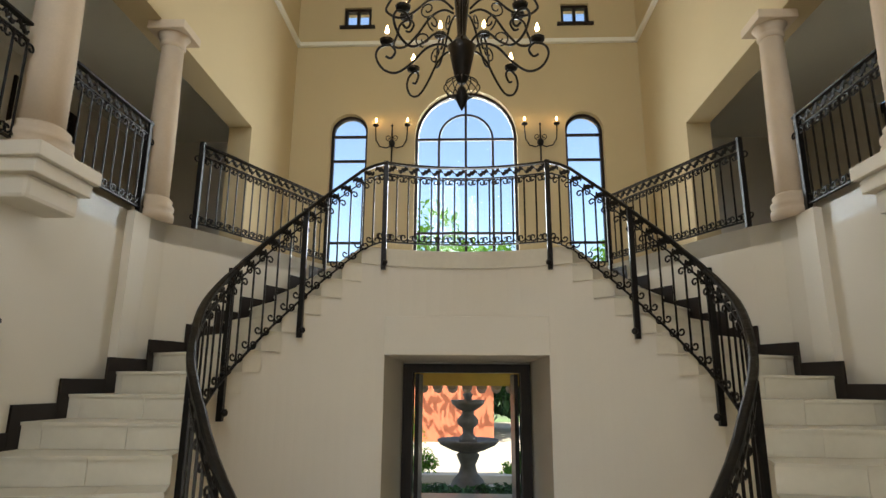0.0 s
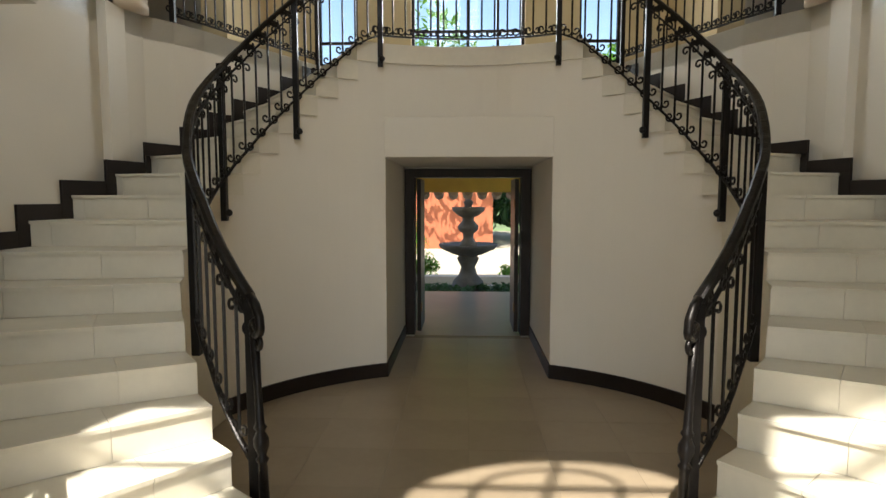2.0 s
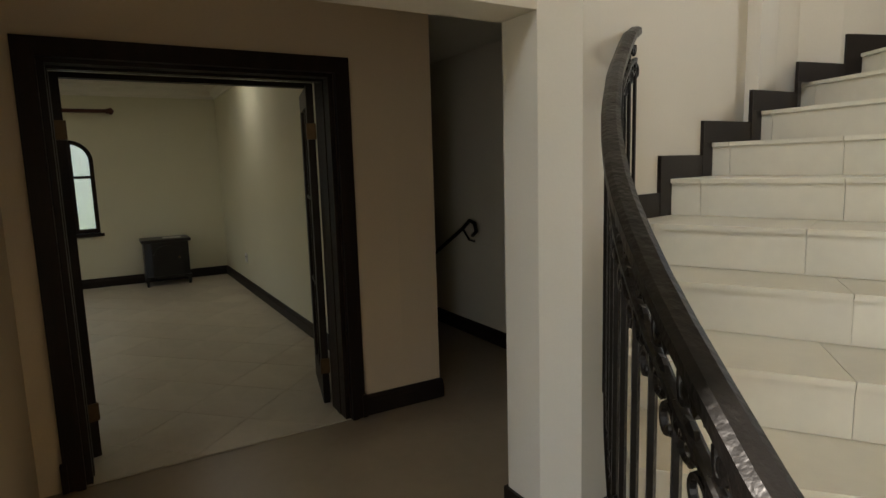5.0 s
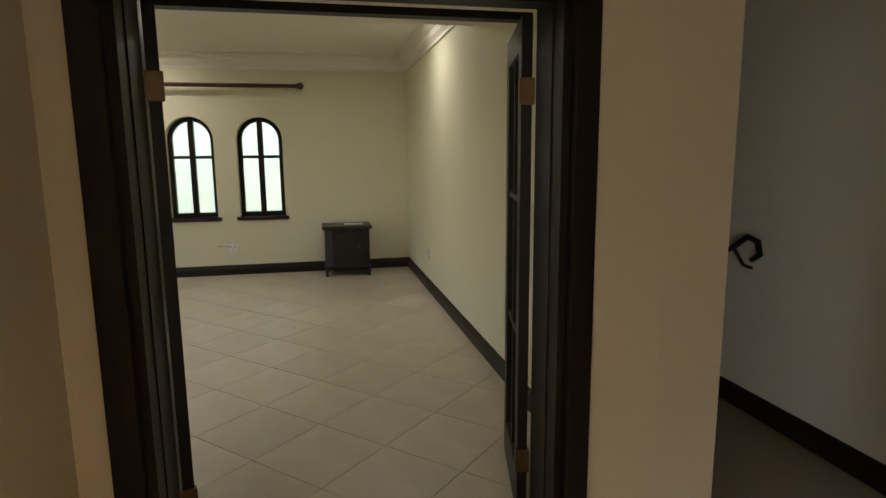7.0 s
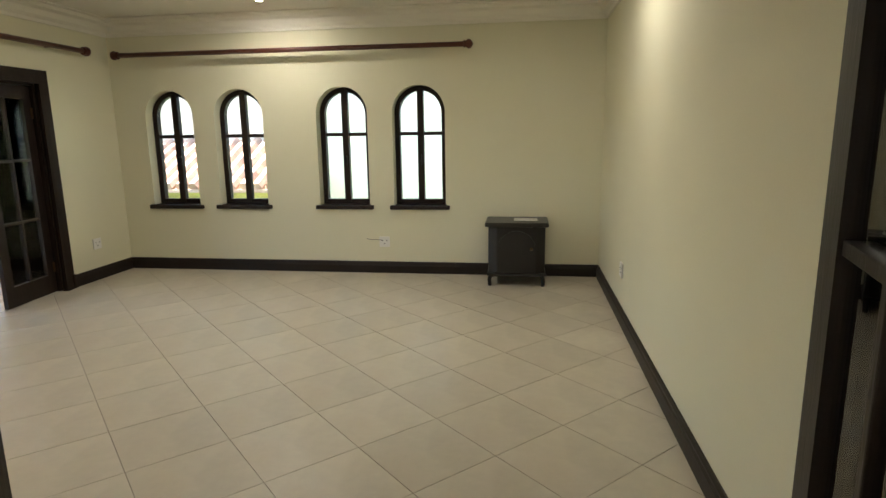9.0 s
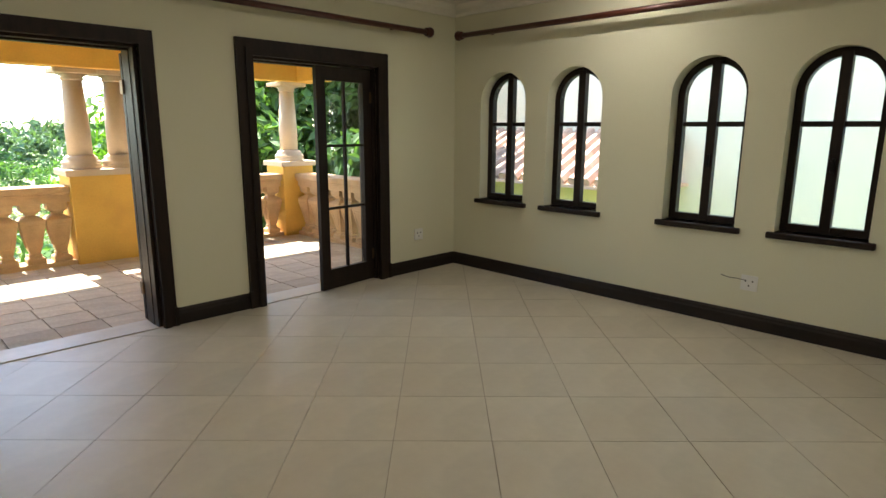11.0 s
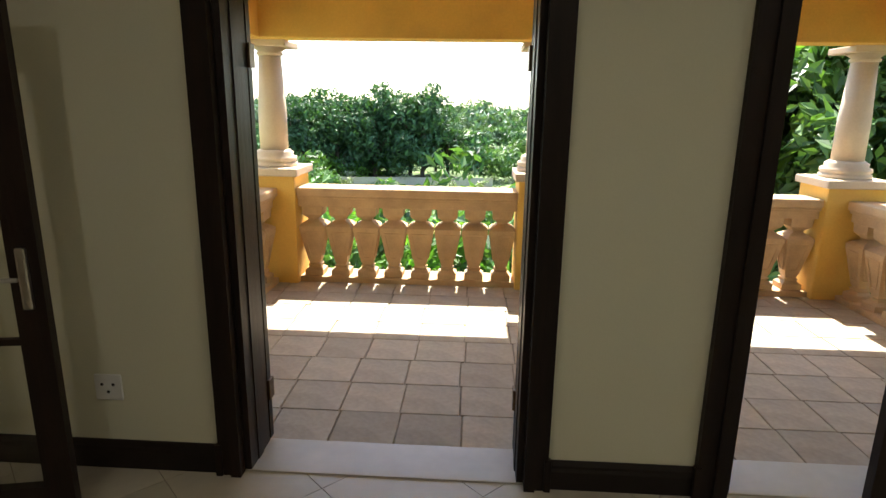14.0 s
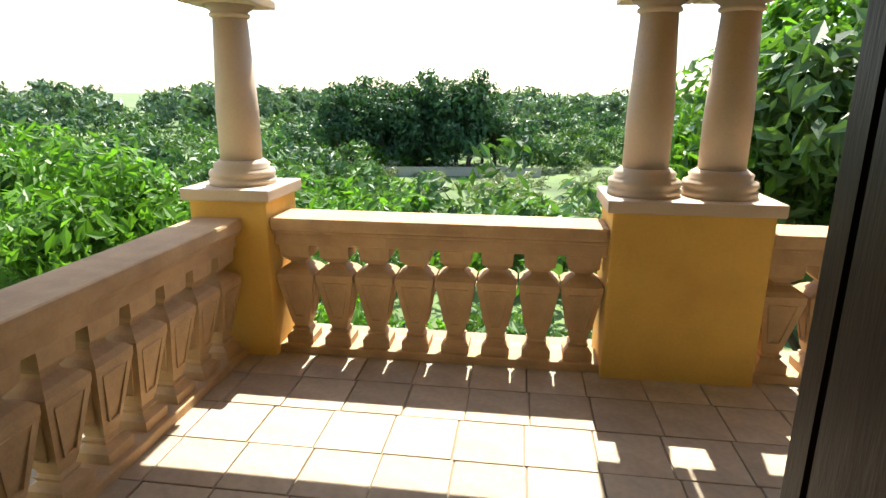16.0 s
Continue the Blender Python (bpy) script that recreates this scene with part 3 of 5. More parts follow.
def railing(pts, label, group, posts=(), drop=0.0, heavy=False, step=0.112, fancy=True):
    """A railing over the line pts, which gives the foot of the bottom rail."""
    t = thing("railing", label, "railing", FOYER, group)
    up = Vector((0, 0, 1))
    line = resample(pts, step)
    part("bottom_rail", tube([p + up * 0.02 for p in line], 0.026, 0.014), IRON, t)
    part("middle_rail", tube([p + up * (RAIL_H - 0.11) for p in line], 0.022, 0.012), IRON, t)
    part("top_rail", tube([p + up * RAIL_H for p in line], 0.05 if heavy else 0.045, 0.03 if heavy else 0.022), IRON, t)
    for i, p in enumerate(line):
        q = line[min(i + 1, len(line) - 1)]
        o = line[max(i - 1, 0)]
        yaw = math.degrees(math.atan2(q.y - o.y, q.x - o.x))
        part("baluster", BAR, None, t, m=T(p + up * 0.02))
        if fancy:
            part("scroll", SCROLL, None, t, m=T(p + up * (RAIL_H - 0.155)) @ pose(0, 0, 0, 0, 0, yaw))
            part("scroll", SCROLL, None, t, m=T(p + up * 0.07) @ pose(0, 0, 0, 0, 180, yaw))
        if i < len(line) - 1:
            mid = (p + q) / 2
            slope = math.degrees(math.atan2(q.z - p.z, math.hypot(q.x - p.x, q.y - p.y)))
            part("vine_leaf", LEAFY, None, t, m=T(mid + up * (RAIL_H - 0.055)) @ pose(0, 0, 0, 0, 0, math.degrees(math.atan2(q.y - p.y, q.x - p.x))) @ pose(0, 0, 0, 0, -slope, 0))
    for (x, y, z0, z1, hook) in posts:
        part("post", box(x - 0.022, x + 0.022, y - 0.022, y + 0.022, z0, z1, 0.004), IRON, t)
        if hook:
            d = Vector((x, y - CV)).normalized()
            bm = tube([(x, y, z0 + 0.06), (x + d.x * 0.1, y + d.y * 0.1, z0 + 0.06)], 0.018, n=6)
            bmesh.ops.create_uvsphere(bm, u_segments=8, v_segments=6, radius=0.028, matrix=T((x - d.x * 0.04, y - d.y * 0.04, z0 + 0.06)))
            part("fixing", bm, IRON, t, "iron wall fixing with a ball end")
    return t


def stair_z(deg):
    """Height of the nosing line at an angle."""
    return float(np.interp(deg, A_IN[1:] + [66.8], [RISE * k for k in range(1, 19)] + [LAND + 0.08]))


def rail_r(deg):
    return float(np.interp(deg, [-46, -38, -31, -23, -15, -5, 2, 10, 20, 27], [1.25, 1.30, 1.35, 1.40, 1.47, 1.57, 1.64, 1.74, 1.86, 1.925]))


RR = 1.925
for s in (-1, 1):
    # inner rail from the second step to the landing
    pts = []
    for i in range(60):
        a = -41 + 107.8 * i / 59
        x, y = polar(a, rail_r(a))
        pts.append((s * x, y, stair_z(a) - 0.04))
    posts = []
    for a in (24.5, 44.4, 66.8):
        x, y = polar(a, RR)
        z = stair_z(a)
        posts.append((s * x, y, z - 0.34 if a < 60 else LAND - 0.205, z + 0.765, True))
    for a, z0 in ((-13, 0.78), (-41, 0.0)):
        x, y = polar(a, rail_r(a))
        posts.append((s * x, y, z0, stair_z(a) + 0.735, False))
    rail = railing(pts, "black wrought iron stair railing with scrolls and vine band", "stair railings", posts, heavy=True)
    # leaning newel at the foot: curled handrail, knopped bar and a leafy ring
    nx, ny = polar(-41, rail_r(-41))
    m = T((s * nx, ny, 0)) @ pose(0, 0, 0, 0, 0, 225 if s > 0 else -45)
    top = stair_z(-41) - 0.04 + RAIL_H
    part("handrail_curl", tube([(0, 0, top), (0.05, 0, top - 0.035), (0.085, 0, top - 0.085), (0.09, 0, top - 0.13)] + spiral(0.09, top - 0.13, 0.04, 1.1, 0, -1, 18, 0.3), 0.021, n=8), IRON, rail, m=m, smooth=True)
    part("hook", tube(spiral(0.03, top - 0.2, 0.035, 0.8, math.pi, -1, 14, 0.6), 0.013, n=6), IRON, rail, m=m, smooth=True)
    lean = Vector((0.07, 0, 0.2 - (top - 0.16)))
    turn = T((0.03, 0, top - 0.16)) @ lean.to_track_quat("Z", "Y").to_matrix().to_4x4()
    k = lean.length
    part("newel", lathe([(0.022, 0), (0.017, k * 0.3), (0.02, k * 0.48), (0.03, k * 0.5), (0.018, k * 0.52), (0.034, k * 0.56), (0.034, k * 0.6), (0.018, k * 0.65), (0.03, k * 0.67), (0.02, k * 0.69), (0.022, k)], 10), IRON, rail, "slim iron newel with a knop", m @ turn, smooth=True)
    part("ring", tube([(0.115 + 0.085 * math.sin(2 * math.pi * i / 28), 0, 0.12 + 0.105 * math.cos(2 * math.pi * i / 28)) for i in range(29)] + spiral(0.115, 0.225, 0.06, 0.9, math.pi / 2, -1, 16, 0.35), 0.017, n=8), IRON, rail, "iron ring scroll with curling leaves", m, True)
    for i in range(5):
        a = radians(20 + 34 * i)
        bm = bmesh.new()
        bmesh.ops.create_uvsphere(bm, u_segments=8, v_segments=5, radius=1, matrix=T((0.115 + 0.1 * math.sin(a), 0, 0.12 + 0.125 * math.cos(a))) @ pose(0, 0, 0, 0, 20 + 34 * i - 50, 0) @ Matrix.Diagonal((0.014, 0.02, 0.035, 1)))
        part("leaf", bm, IRON, rail, m=m, smooth=True)
    # outer rail on the lower steps, ending on the wall
    pts = []
    for i in range(30):
        a = -50 + 48 * i / 29
        r = float(np.interp(a, [-50, -41, -34, -25, -17, -9, -2], [2.37, 2.40, 2.44, 2.50, 2.57, 2.67, 2.77]))
        x, y = polar(a, r)
        z = float(np.interp(a, A_OUT[1:9], [RISE * k for k in range(1, 9)]))
        pts.append((s * x, y, z - 0.03))
    x0, y0, z0 = pts[0]
    x1, y1, z1 = pts[22]
    rail = railing(pts, "black wrought iron railing rising to the wall", "stair railings", [(x0, y0, 0.0, z0 + RAIL_H - 0.02, False), (x1, y1, z1 - 0.25, z1 + RAIL_H - 0.02, False)], heavy=True)
    part("handrail_scroll", tube(spiral(0.0, z0 + RAIL_H, 0.085, 1.1, math.pi / 2, -1, 24, 0.25), 0.02, n=8), IRON, rail, m=T((x0, y0, 0)) @ pose(0, 0, 0, 0, 0, 225 if s > 0 else -45), smooth=True)
    # gallery rails
    e = [(s * x, y, GAL + 0.04) for x, y in EDGE[3:8]]
    railing(e, "black wrought iron gallery railing with scrolls", "gallery railings", [(e[0][0], e[0][1], GAL, GAL + 0.86, False), (e[-1][0], e[-1][1], LAND, GAL + 0.86, False)])
    railing([(s * 2.76, 3.58, GAL + 0.03), (s * 2.76, 4.62, GAL + 0.03)], "black wrought iron gallery railing between columns", "gallery railings", [(s * 2.76, 4.58, GAL, GAL + 0.84, False)])
    railing([(s * 2.76, 2.0, GAL + 0.03), (s * 2.76, 3.15, GAL + 0.03)], "black wrought iron gallery railing between columns", "gallery railings")
    # columns on the gallery edge
    for v, big_base in ((3.36, True), (4.80, False)):
        k = 0.9 if big_base else 0.72
        col = thing("column", "pinkish cast stone column carrying the gallery beam" if not big_base else "pinkish cast stone column on a stepped corbel", "column", FOYER @ T((s * 2.76, v, GAL)) @ Matrix.Diagonal((k, k, (4.98 - GAL) / 2.01, 1)), "gallery columns")
        part("base", lathe([(0.24, 0), (0.24, 0.06), (0.215, 0.075), (0.235, 0.10), (0.235, 0.13), (0.2, 0.16), (0.21, 0.19), (0.175, 0.22)]), COLUMN_IN, col, smooth=True)
        part("shaft", lathe([(0.165, 0.22), (0.165, 0.7), (0.135, 1.78)]), COLUMN_IN, col, smooth=True)
        part("capital", lathe([(0.135, 1.78), (0.155, 1.8), (0.155, 1.83), (0.14, 1.85), (0.2, 1.92)]), COLUMN_IN, col, smooth=True)
        part("abacus", box(-0.24, 0.24, -0.24, 0.24, 1.92, 2.01, 0.01), COLUMN_IN, col)
        if big_base:
            bm = box(-0.3, 0.3, -0.33, 0.33, -0.1, 0.0, 0.01)
            box(-0.26, 0.26, -0.3, 0.3, -0.2, -0.1, 0.01, bm)
            box(-0.2, 0.2, -0.26, 0.26, -0.36, -0.2, 0.03, bm)
            part("corbel", bm, PLASTER, col, "cream plaster stepped corbel")
# landing rail
pts = [(*polar(66.8 + 46.4 * i / 24, RR), LAND + 0.04) for i in range(25)]
railing(pts, "black wrought iron landing railing with scrolls and vine band", "landing railing")


# ---- lamps of the hall ----
def candle(bm_cup, bm_stick, bulbs, x, y, z):
    lathe([(0.012, z), (0.045, z + 0.012), (0.05, z + 0.03), (0.018, z + 0.035)], 12, bm_cup, T((x, y, 0)))
    lathe([(0.013, z + 0.03), (0.013, z + 0.075)], 8, bm_stick, T((x, y, 0)))
    lathe([(0.004, z + 0.075), (0.014, z + 0.095), (0.011, z + 0.115), (0.002, z + 0.145)], 8, bulbs, T((x, y, 0)))


ch = thing("chandelier", "large black wrought iron chandelier with scrolled arms and candle bulbs", "chandelier", FOYER @ T((-0.03, 3.5, 3.47)))
part("finial", lathe([(0.004, 0), (0.02, 0.03), (0.045, 0.09), (0.03, 0.15), (0.012, 0.18)], 12), IRON, ch, smooth=True)
bm = bmesh.new()
for i in range(12):
    a = 2 * math.pi * i / 12
    tube([((0.02 + 0.1 * math.sin(math.pi * j / 10)) * math.cos(a), (0.02 + 0.1 * math.sin(math.pi * j / 10)) * math.sin(a), 0.08 + 0.17 * j / 10) for j in range(11)], 0.004, n=4, bm=bm)
part("basket", bm, IRON, ch, "open iron wire basket")
part("stem", lathe([(0.03, 0.2), (0.05, 0.25), (0.085, 0.42), (0.1, 0.46), (0.06, 0.5), (0.03, 0.55), (0.05, 0.8), (0.06, 1.1), (0.03, 1.3)], 16), IRON, ch, smooth=True)
part("chain", tube([(0, 0, 1.3), (0, 0, HALL_TOP - 3.48)], 0.014, n=6), IRON, ch)
part("ceiling_rose", lathe([(0.12, HALL_TOP - 3.52), (0.12, HALL_TOP - 3.49), (0.06, HALL_TOP - 3.472)], 16), IRON, ch)
for tier, (n, r, z, off) in enumerate(((8, 0.58, 0.42, 0.0), (8, 0.50, 0.72, 22.5))):
    for i in range(n):
        a = 360 * i / n + off
        m = pose(0, 0, 0, 0, 0, a)
        bm = bmesh.new()
        curve = [(0.06, 0, z + 0.02), (0.14, 0, z + 0.07), (0.24, 0, z + 0.04), (0.34, 0, z - 0.07), (0.44, 0, z - 0.14), (0.53, 0, z - 0.11), (r, 0, z - 0.02), (r - 0.02, 0, z + 0.05), (r - 0.09, 0, z + 0.07), (r - 0.13, 0, z + 0.02), (r - 0.1, 0, z - 0.03), (r - 0.06, 0, z - 0.01)]
        dense = []
        for j in range(len(curve) - 1):
            p0, p1, p2, p3 = (Vector(curve[max(0, min(len(curve) - 1, j + q))]) for q in (-1, 0, 1, 2))
            for f in (0, 0.25, 0.5, 0.75):
                dense.append(0.5 * ((2 * p1) + (p2 - p0) * f + (2 * p0 - 5 * p1 + 4 * p2 - p3) * f * f + (3 * p1 - p0 - 3 * p2 + p3) * f ** 3))
        tube(dense, 0.0085, n=6, bm=bm)
        tube([(x, 0, zz + 0.02) for x, _, zz in spiral(0.26, z + 0.03, 0.06, 1.2, -math.pi / 2, 1, 18, 0.25)], 0.006, n=5, bm=bm)
        part("arm", bm, IRON, ch, m=m, smooth=True)
        cup, stick, bulb = bmesh.new(), bmesh.new(), bmesh.new()
        candle(cup, stick, bulb, r - 0.07, 0, z + 0.075)
        part("candle_cup", cup, IRON, ch, m=m)
        part("candle", stick, CANDLE, ch, m=m)
        part("bulb", bulb, BULB, ch, m=m, smooth=True)
for s in (-1, 1):
    sc = thing("wall_sconce", "black wrought iron wall sconce with two lit candle bulbs", "wall lamp", FOYER @ T((s * 1.17, BACK - 0.02, 5.36)), "wall sconces")
    part("spine", lathe([(0.012, -0.32), (0.014, 0.0), (0.05, 0.04), (0.05, 0.09), (0.014, 0.14), (0.01, 0.34), (0.02, 0.37), (0.004, 0.4)], 10), IRON, sc, m=T((0, -0.04, 0)))
    for q in (-1, 1):
        pts = [(0, -0.05, 0.02), (q * 0.08, -0.08, -0.03), (q * 0.18, -0.1, -0.01), (q * 0.24, -0.11, 0.09), (q * 0.25, -0.11, 0.24), (q * 0.25, -0.11, 0.32)]
        part("arm", tube(pts, 0.01, n=6), IRON, sc)
        part("scroll", tube([(q * (0.05 + x), -0.06, zz) for x, _, zz in spiral(0, 0.1, 0.05, 1.1, -math.pi / 2, 1, 16, 0.3)], 0.007, n=5), IRON, sc)
        cup, stick, bulb = bmesh.new(), bmesh.new(), bmesh.new()
        candle(cup, stick, bulb, q * 0.25, -0.11, 0.32)
        part("candle_cup", cup, IRON, sc)
        part("candle", stick, CANDLE, sc)
        part("bulb", bulb, BULB, sc, smooth=True)

# ---- garden door, fountain court ----
d = thing("door_garden", "dark stained double garden door standing open", "door", FOYER @ T((0, 6.9, 0)), kind="structure")
part("door_frame", frame_ring([(-0.73, 0), (-0.73, 1.95), (0.73, 1.95), (0.73, 0)], [(-0.62, 0), (-0.62, 1.85), (0.62, 1.85), (0.62, 0)], 0.26, -0.05), DARK, d)
for s in (-1, 1):
    leaf = part("door_leaf", box(*sorted((s * 0.555, s * 0.605)), 0.1, 0.72, 0.01, 1.84, 0.005), DARK, d)
    part("hinge", box(*sorted((s * 0.545, s * 0.56)), 0.1, 0.16, 0.25, 0.36), BRASS, leaf)
    part("hinge", box(*sorted((s * 0.545, s * 0.56)), 0.1, 0.16, 1.5, 1.6), BRASS, leaf)
# darker foyer stone in place of paving carries the porch's shade in its colour
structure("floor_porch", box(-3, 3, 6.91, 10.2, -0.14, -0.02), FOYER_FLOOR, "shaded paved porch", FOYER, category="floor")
structure("ceiling_porch", box(-4, 4, 7.11, 9.3, 2.3, 2.42), PLASTER, "plaster porch ceiling", FOYER, category="ceiling")
e = thing("porch_eave", "porch eave with a row of clay tile ends", "eave", FOYER)
part("beam", box(-4, 4, 9.1, 9.3, 1.7, 2.3, 0.01), YELLOW, e)
for i in range(34):
    bm = tube([(-3.9 + i * 0.23, 9.2, 1.72), (-3.9 + i * 0.23, 9.5, 1.66)], 0.08, n=8)
    part("roof_tile", bm, ROOF, e)
f = thing("fountain", "weathered dark stone two tiered garden fountain", "fountain", FOYER @ T((0.03, 11.6, -0.25)))
part("pedestal", lathe([(0.42, 0), (0.42, 0.08), (0.33, 0.12), (0.3, 0.22), (0.18, 0.35), (0.14, 0.5), (0.2, 0.62), (0.22, 0.68), (0.16, 0.74)], 28), FOUNT, f, smooth=True)
part("basin", lathe([(0.16, 0.72), (0.3, 0.76), (0.52, 0.86), (0.58, 0.92), (0.58, 0.96), (0.52, 0.95), (0.2, 0.88)], 36), FOUNT, f, smooth=True)
part("stem", lathe([(0.18, 0.88), (0.17, 0.98), (0.1, 1.06), (0.11, 1.16), (0.2, 1.24), (0.2, 1.32), (0.11, 1.42), (0.12, 1.5)], 24), FOUNT, f, smooth=True)
part("upper_basin", lathe([(0.12, 1.48), (0.2, 1.52), (0.3, 1.6), (0.33, 1.68), (0.29, 1.67), (0.08, 1.6), (0.07, 1.72), (0.1, 1.78), (0.02, 1.86)], 28), FOUNT, f, smooth=True)
structure("garden_court", box(-16, 16, 10.2, 34, -0.45, -0.3), PAVE, "pale sunlit paving of the garden court", FOYER, category="ground")
structure("garden_wall", box(-7, 1.0, 22.0, 22.4, -0.3, 3.2), TERRA, "terracotta painted garden wall", FOYER)
structure("garden_kerb", box(-4, 4, 12.9, 13.15, -0.3, -0.12, 0.02), PAVE, "low stone kerb of the planting bed", FOYER, category="kerb")

# ---- living room shell ----
RX0, RX1, RY0, RY1, RZ = -10.0, -4.05, -1.5, 4.03, 2.85
structure("floor_living_room", box(RX0 - 0.1, RX1 + 0.27, RY0 - 0.25, RY1 + 0.1, -0.15, -0.007), GROUT, "grouted bed under the living room tiles", category="floor")
structure("ceiling_living_room", box(RX0 - 0.1, RX1 + 0.1, RY0 - 0.1, RY1 + 0.1, RZ, RZ + 0.15), CEIL, "white plaster ceiling of the living room", category="ceiling")
KW = [(-0.827, 0.58), (0.013, 0.58), (1.215, 0.58), (2.075, 0.58)]     # window middles along the wall
WZ0, WZ1 = 0.775, 2.075
structure("wall_windows", sheet(rect(RY0 - 0.3, RY1 + 0.3, -0.1, RZ + 0.1), [arch(c - w / 2, c + w / 2, WZ0, WZ1) for c, w in KW], 0.24), ROOM, "pale straw wall with four arched windows", T((RX0, 0, 0)) @ pose(0, 0, 0, 0, 0, 90))
B1, B2 = (-6.77, -5.53), (-8.9, -7.62)
B0 = (-4.42, -4.05)
structure("wall_balcony", sheet(rect(RX0 - 0.25, -3.2, -0.1, RZ + 0.1), [rect(B1[0], B1[1], -0.05, 2.09), rect(B2[0], B2[1], -0.05, 2.09)], 0.24), ROOM, "pale straw wall with two balcony doors", T((0, RY0 - 0.24, 0)))
structure("wall_living_side", box(RX0 - 0.2, RX1, RY1, RY1 + 0.27, -0.1, RZ + 0.1), ROOM, "plain pale straw wall of the living room")
structure("wall_lobby_end", box(RX1, -3.79, RY1, RY1 + 0.27, -0.1, GAL), LOBBY, "beige plaster end of the lobby wall")
DY0, DY1 = 2.22, 3.65
structure("wall_double_door", sheet(rect(RY0 - 0.24, RY1, -0.1, GAL), [rect(DY0, DY1, -0.05, 2.12)], 0.25), LOBBY, "cream plaster wall with a double doorway", T((-3.79, 0, 0)) @ pose(0, 0, 0, 0, 0, 90))
structure("wall_passage_left", box(-3.79, -2.44, 1.85, 2.02, 0, GAL), LOBBY, "cream plaster end wall of the lobby")
structure("wall_passage_back", box(-6.6, -2.62, 5.3, 5.45, 0, GAL), PLASTER, "shaded cream wall of the passage")
structure("wall_passage_end", box(-6.6, -6.45, 4.2, 5.4, 0, GAL), PLASTER, "shaded cream end wall of the passage")
structure("ceiling_lobby", box(-6.5, -2.56, 1.6, 5.5, 2.55, 2.65), CEIL, "plain white ceiling of the lobby", category="ceiling")


def skirting(name, x0, y0, x1, y1, inward):
    """A moulded skirting board from one floor point to another; inward is its side."""
    L = math.hypot(x1 - x0, y1 - y0)
    prof = [(0, 0), (0.022, 0), (0.022, 0.085), (0.016, 0.1), (0.016, 0.112), (0.008, 0.13), (0, 0.132)]
    bm = bmesh.new()
    a = [bm.verts.new((0, y * inward, z)) for y, z in prof]
    b = [bm.verts.new((L, y * inward, z)) for y, z in prof]
    n = len(prof)
    for i in range(n):
        bm.faces.new((a[i], a[(i + 1) % n], b[(i + 1) % n], b[i]))
    bm.faces.new(a)
    bm.faces.new(b[::-1])
    return structure(name, bm, DARKH, "dark stained moulded skirting board", T((x0, y0, 0)) @ pose(0, 0, 0, 0, 0, math.degrees(math.atan2(y1 - y0, x1 - x0))), category="baseboard")


skirting("baseboard", RX0, RY0, RX0, RY1, -1)
skirting("baseboard", RX0, RY1, RX1, RY1, -1)
skirting("baseboard", RX0, RY0, -9.03, RY0, 1)
skirting("baseboard", -7.49, RY0, -6.85, RY0, 1)
skirting("baseboard", -5.45, RY0, RX1, RY0, 1)
skirting("baseboard", -3.79, 3.73, -3.79, 4.3, -1)
skirting("baseboard", -3.77, 4.3, -6.4, 4.3, -1)
skirting("baseboard", -6.4, 5.3, -2.7, 5.3, -1)
# cornice
for i, (x0, y0, x1, y1) in enumerate(((RX0, RY0, RX0, RY1), (RX0, RY1, RX1, RY1), (RX0, RY0, RX1, RY0), (RX1, RY0, RX1, RY1))):
    L = math.hypot(x1 - x0, y1 - y0)
    prof = [(0, -0.18), (0.02, -0.18), (0.025, -0.15), (0.06, -0.12), (0.075, -0.07), (0.12, -0.05), (0.13, -0.02), (0.17, -0.01), (0.17, 0), (0, 0)]
    bm = bmesh.new()
    sgn = (-1, -1, 1, 1)[i]
    a = [bm.verts.new((0, y * sgn, z)) for y, z in prof]
    b = [bm.verts.new((L, y * sgn, z)) for y, z in prof]
    n = len(prof)
    for k in range(n):
        bm.faces.new((a[k], a[(k + 1) % n], b[(k + 1) % n], b[k]))
    bm.faces.new(a)
    bm.faces.new(b[::-1])
    structure("cornice", bm, CEIL, "white moulded plaster cornice", T((x0, y0, RZ - 0.002)) @ pose(0, 0, 0, 0, 0, math.degrees(math.atan2(y1 - y0, x1 - x0))), category="trim")

# arched windows of the living room
for n, (c, w) in enumerate(KW):
    t = arched_window("window_living", T((RX0 - 0.13, 0, 0)) @ pose(0, 0, 0, 0, 0, 90), c - w / 2, c + w / 2, WZ0, WZ1, (c,), (1.56,), "dark framed arched casement window with four panes", w=0.055)
    part("casement", box(c - 0.035, c + 0.035, -0.01, 0.06, WZ0, WZ1 - 0.03, 0.005), DARK, t)
    part("window_sill", box(c - w / 2 - 0.045, c + w / 2 + 0.045, -0.17, 0.07, WZ0 - 0.045, WZ0, 0.008), DARK, t)
    part("window_latch", box(c - 0.01, c + 0.012, -0.03, 0.0, 1.22, 1.32, 0.003), IRON, t)


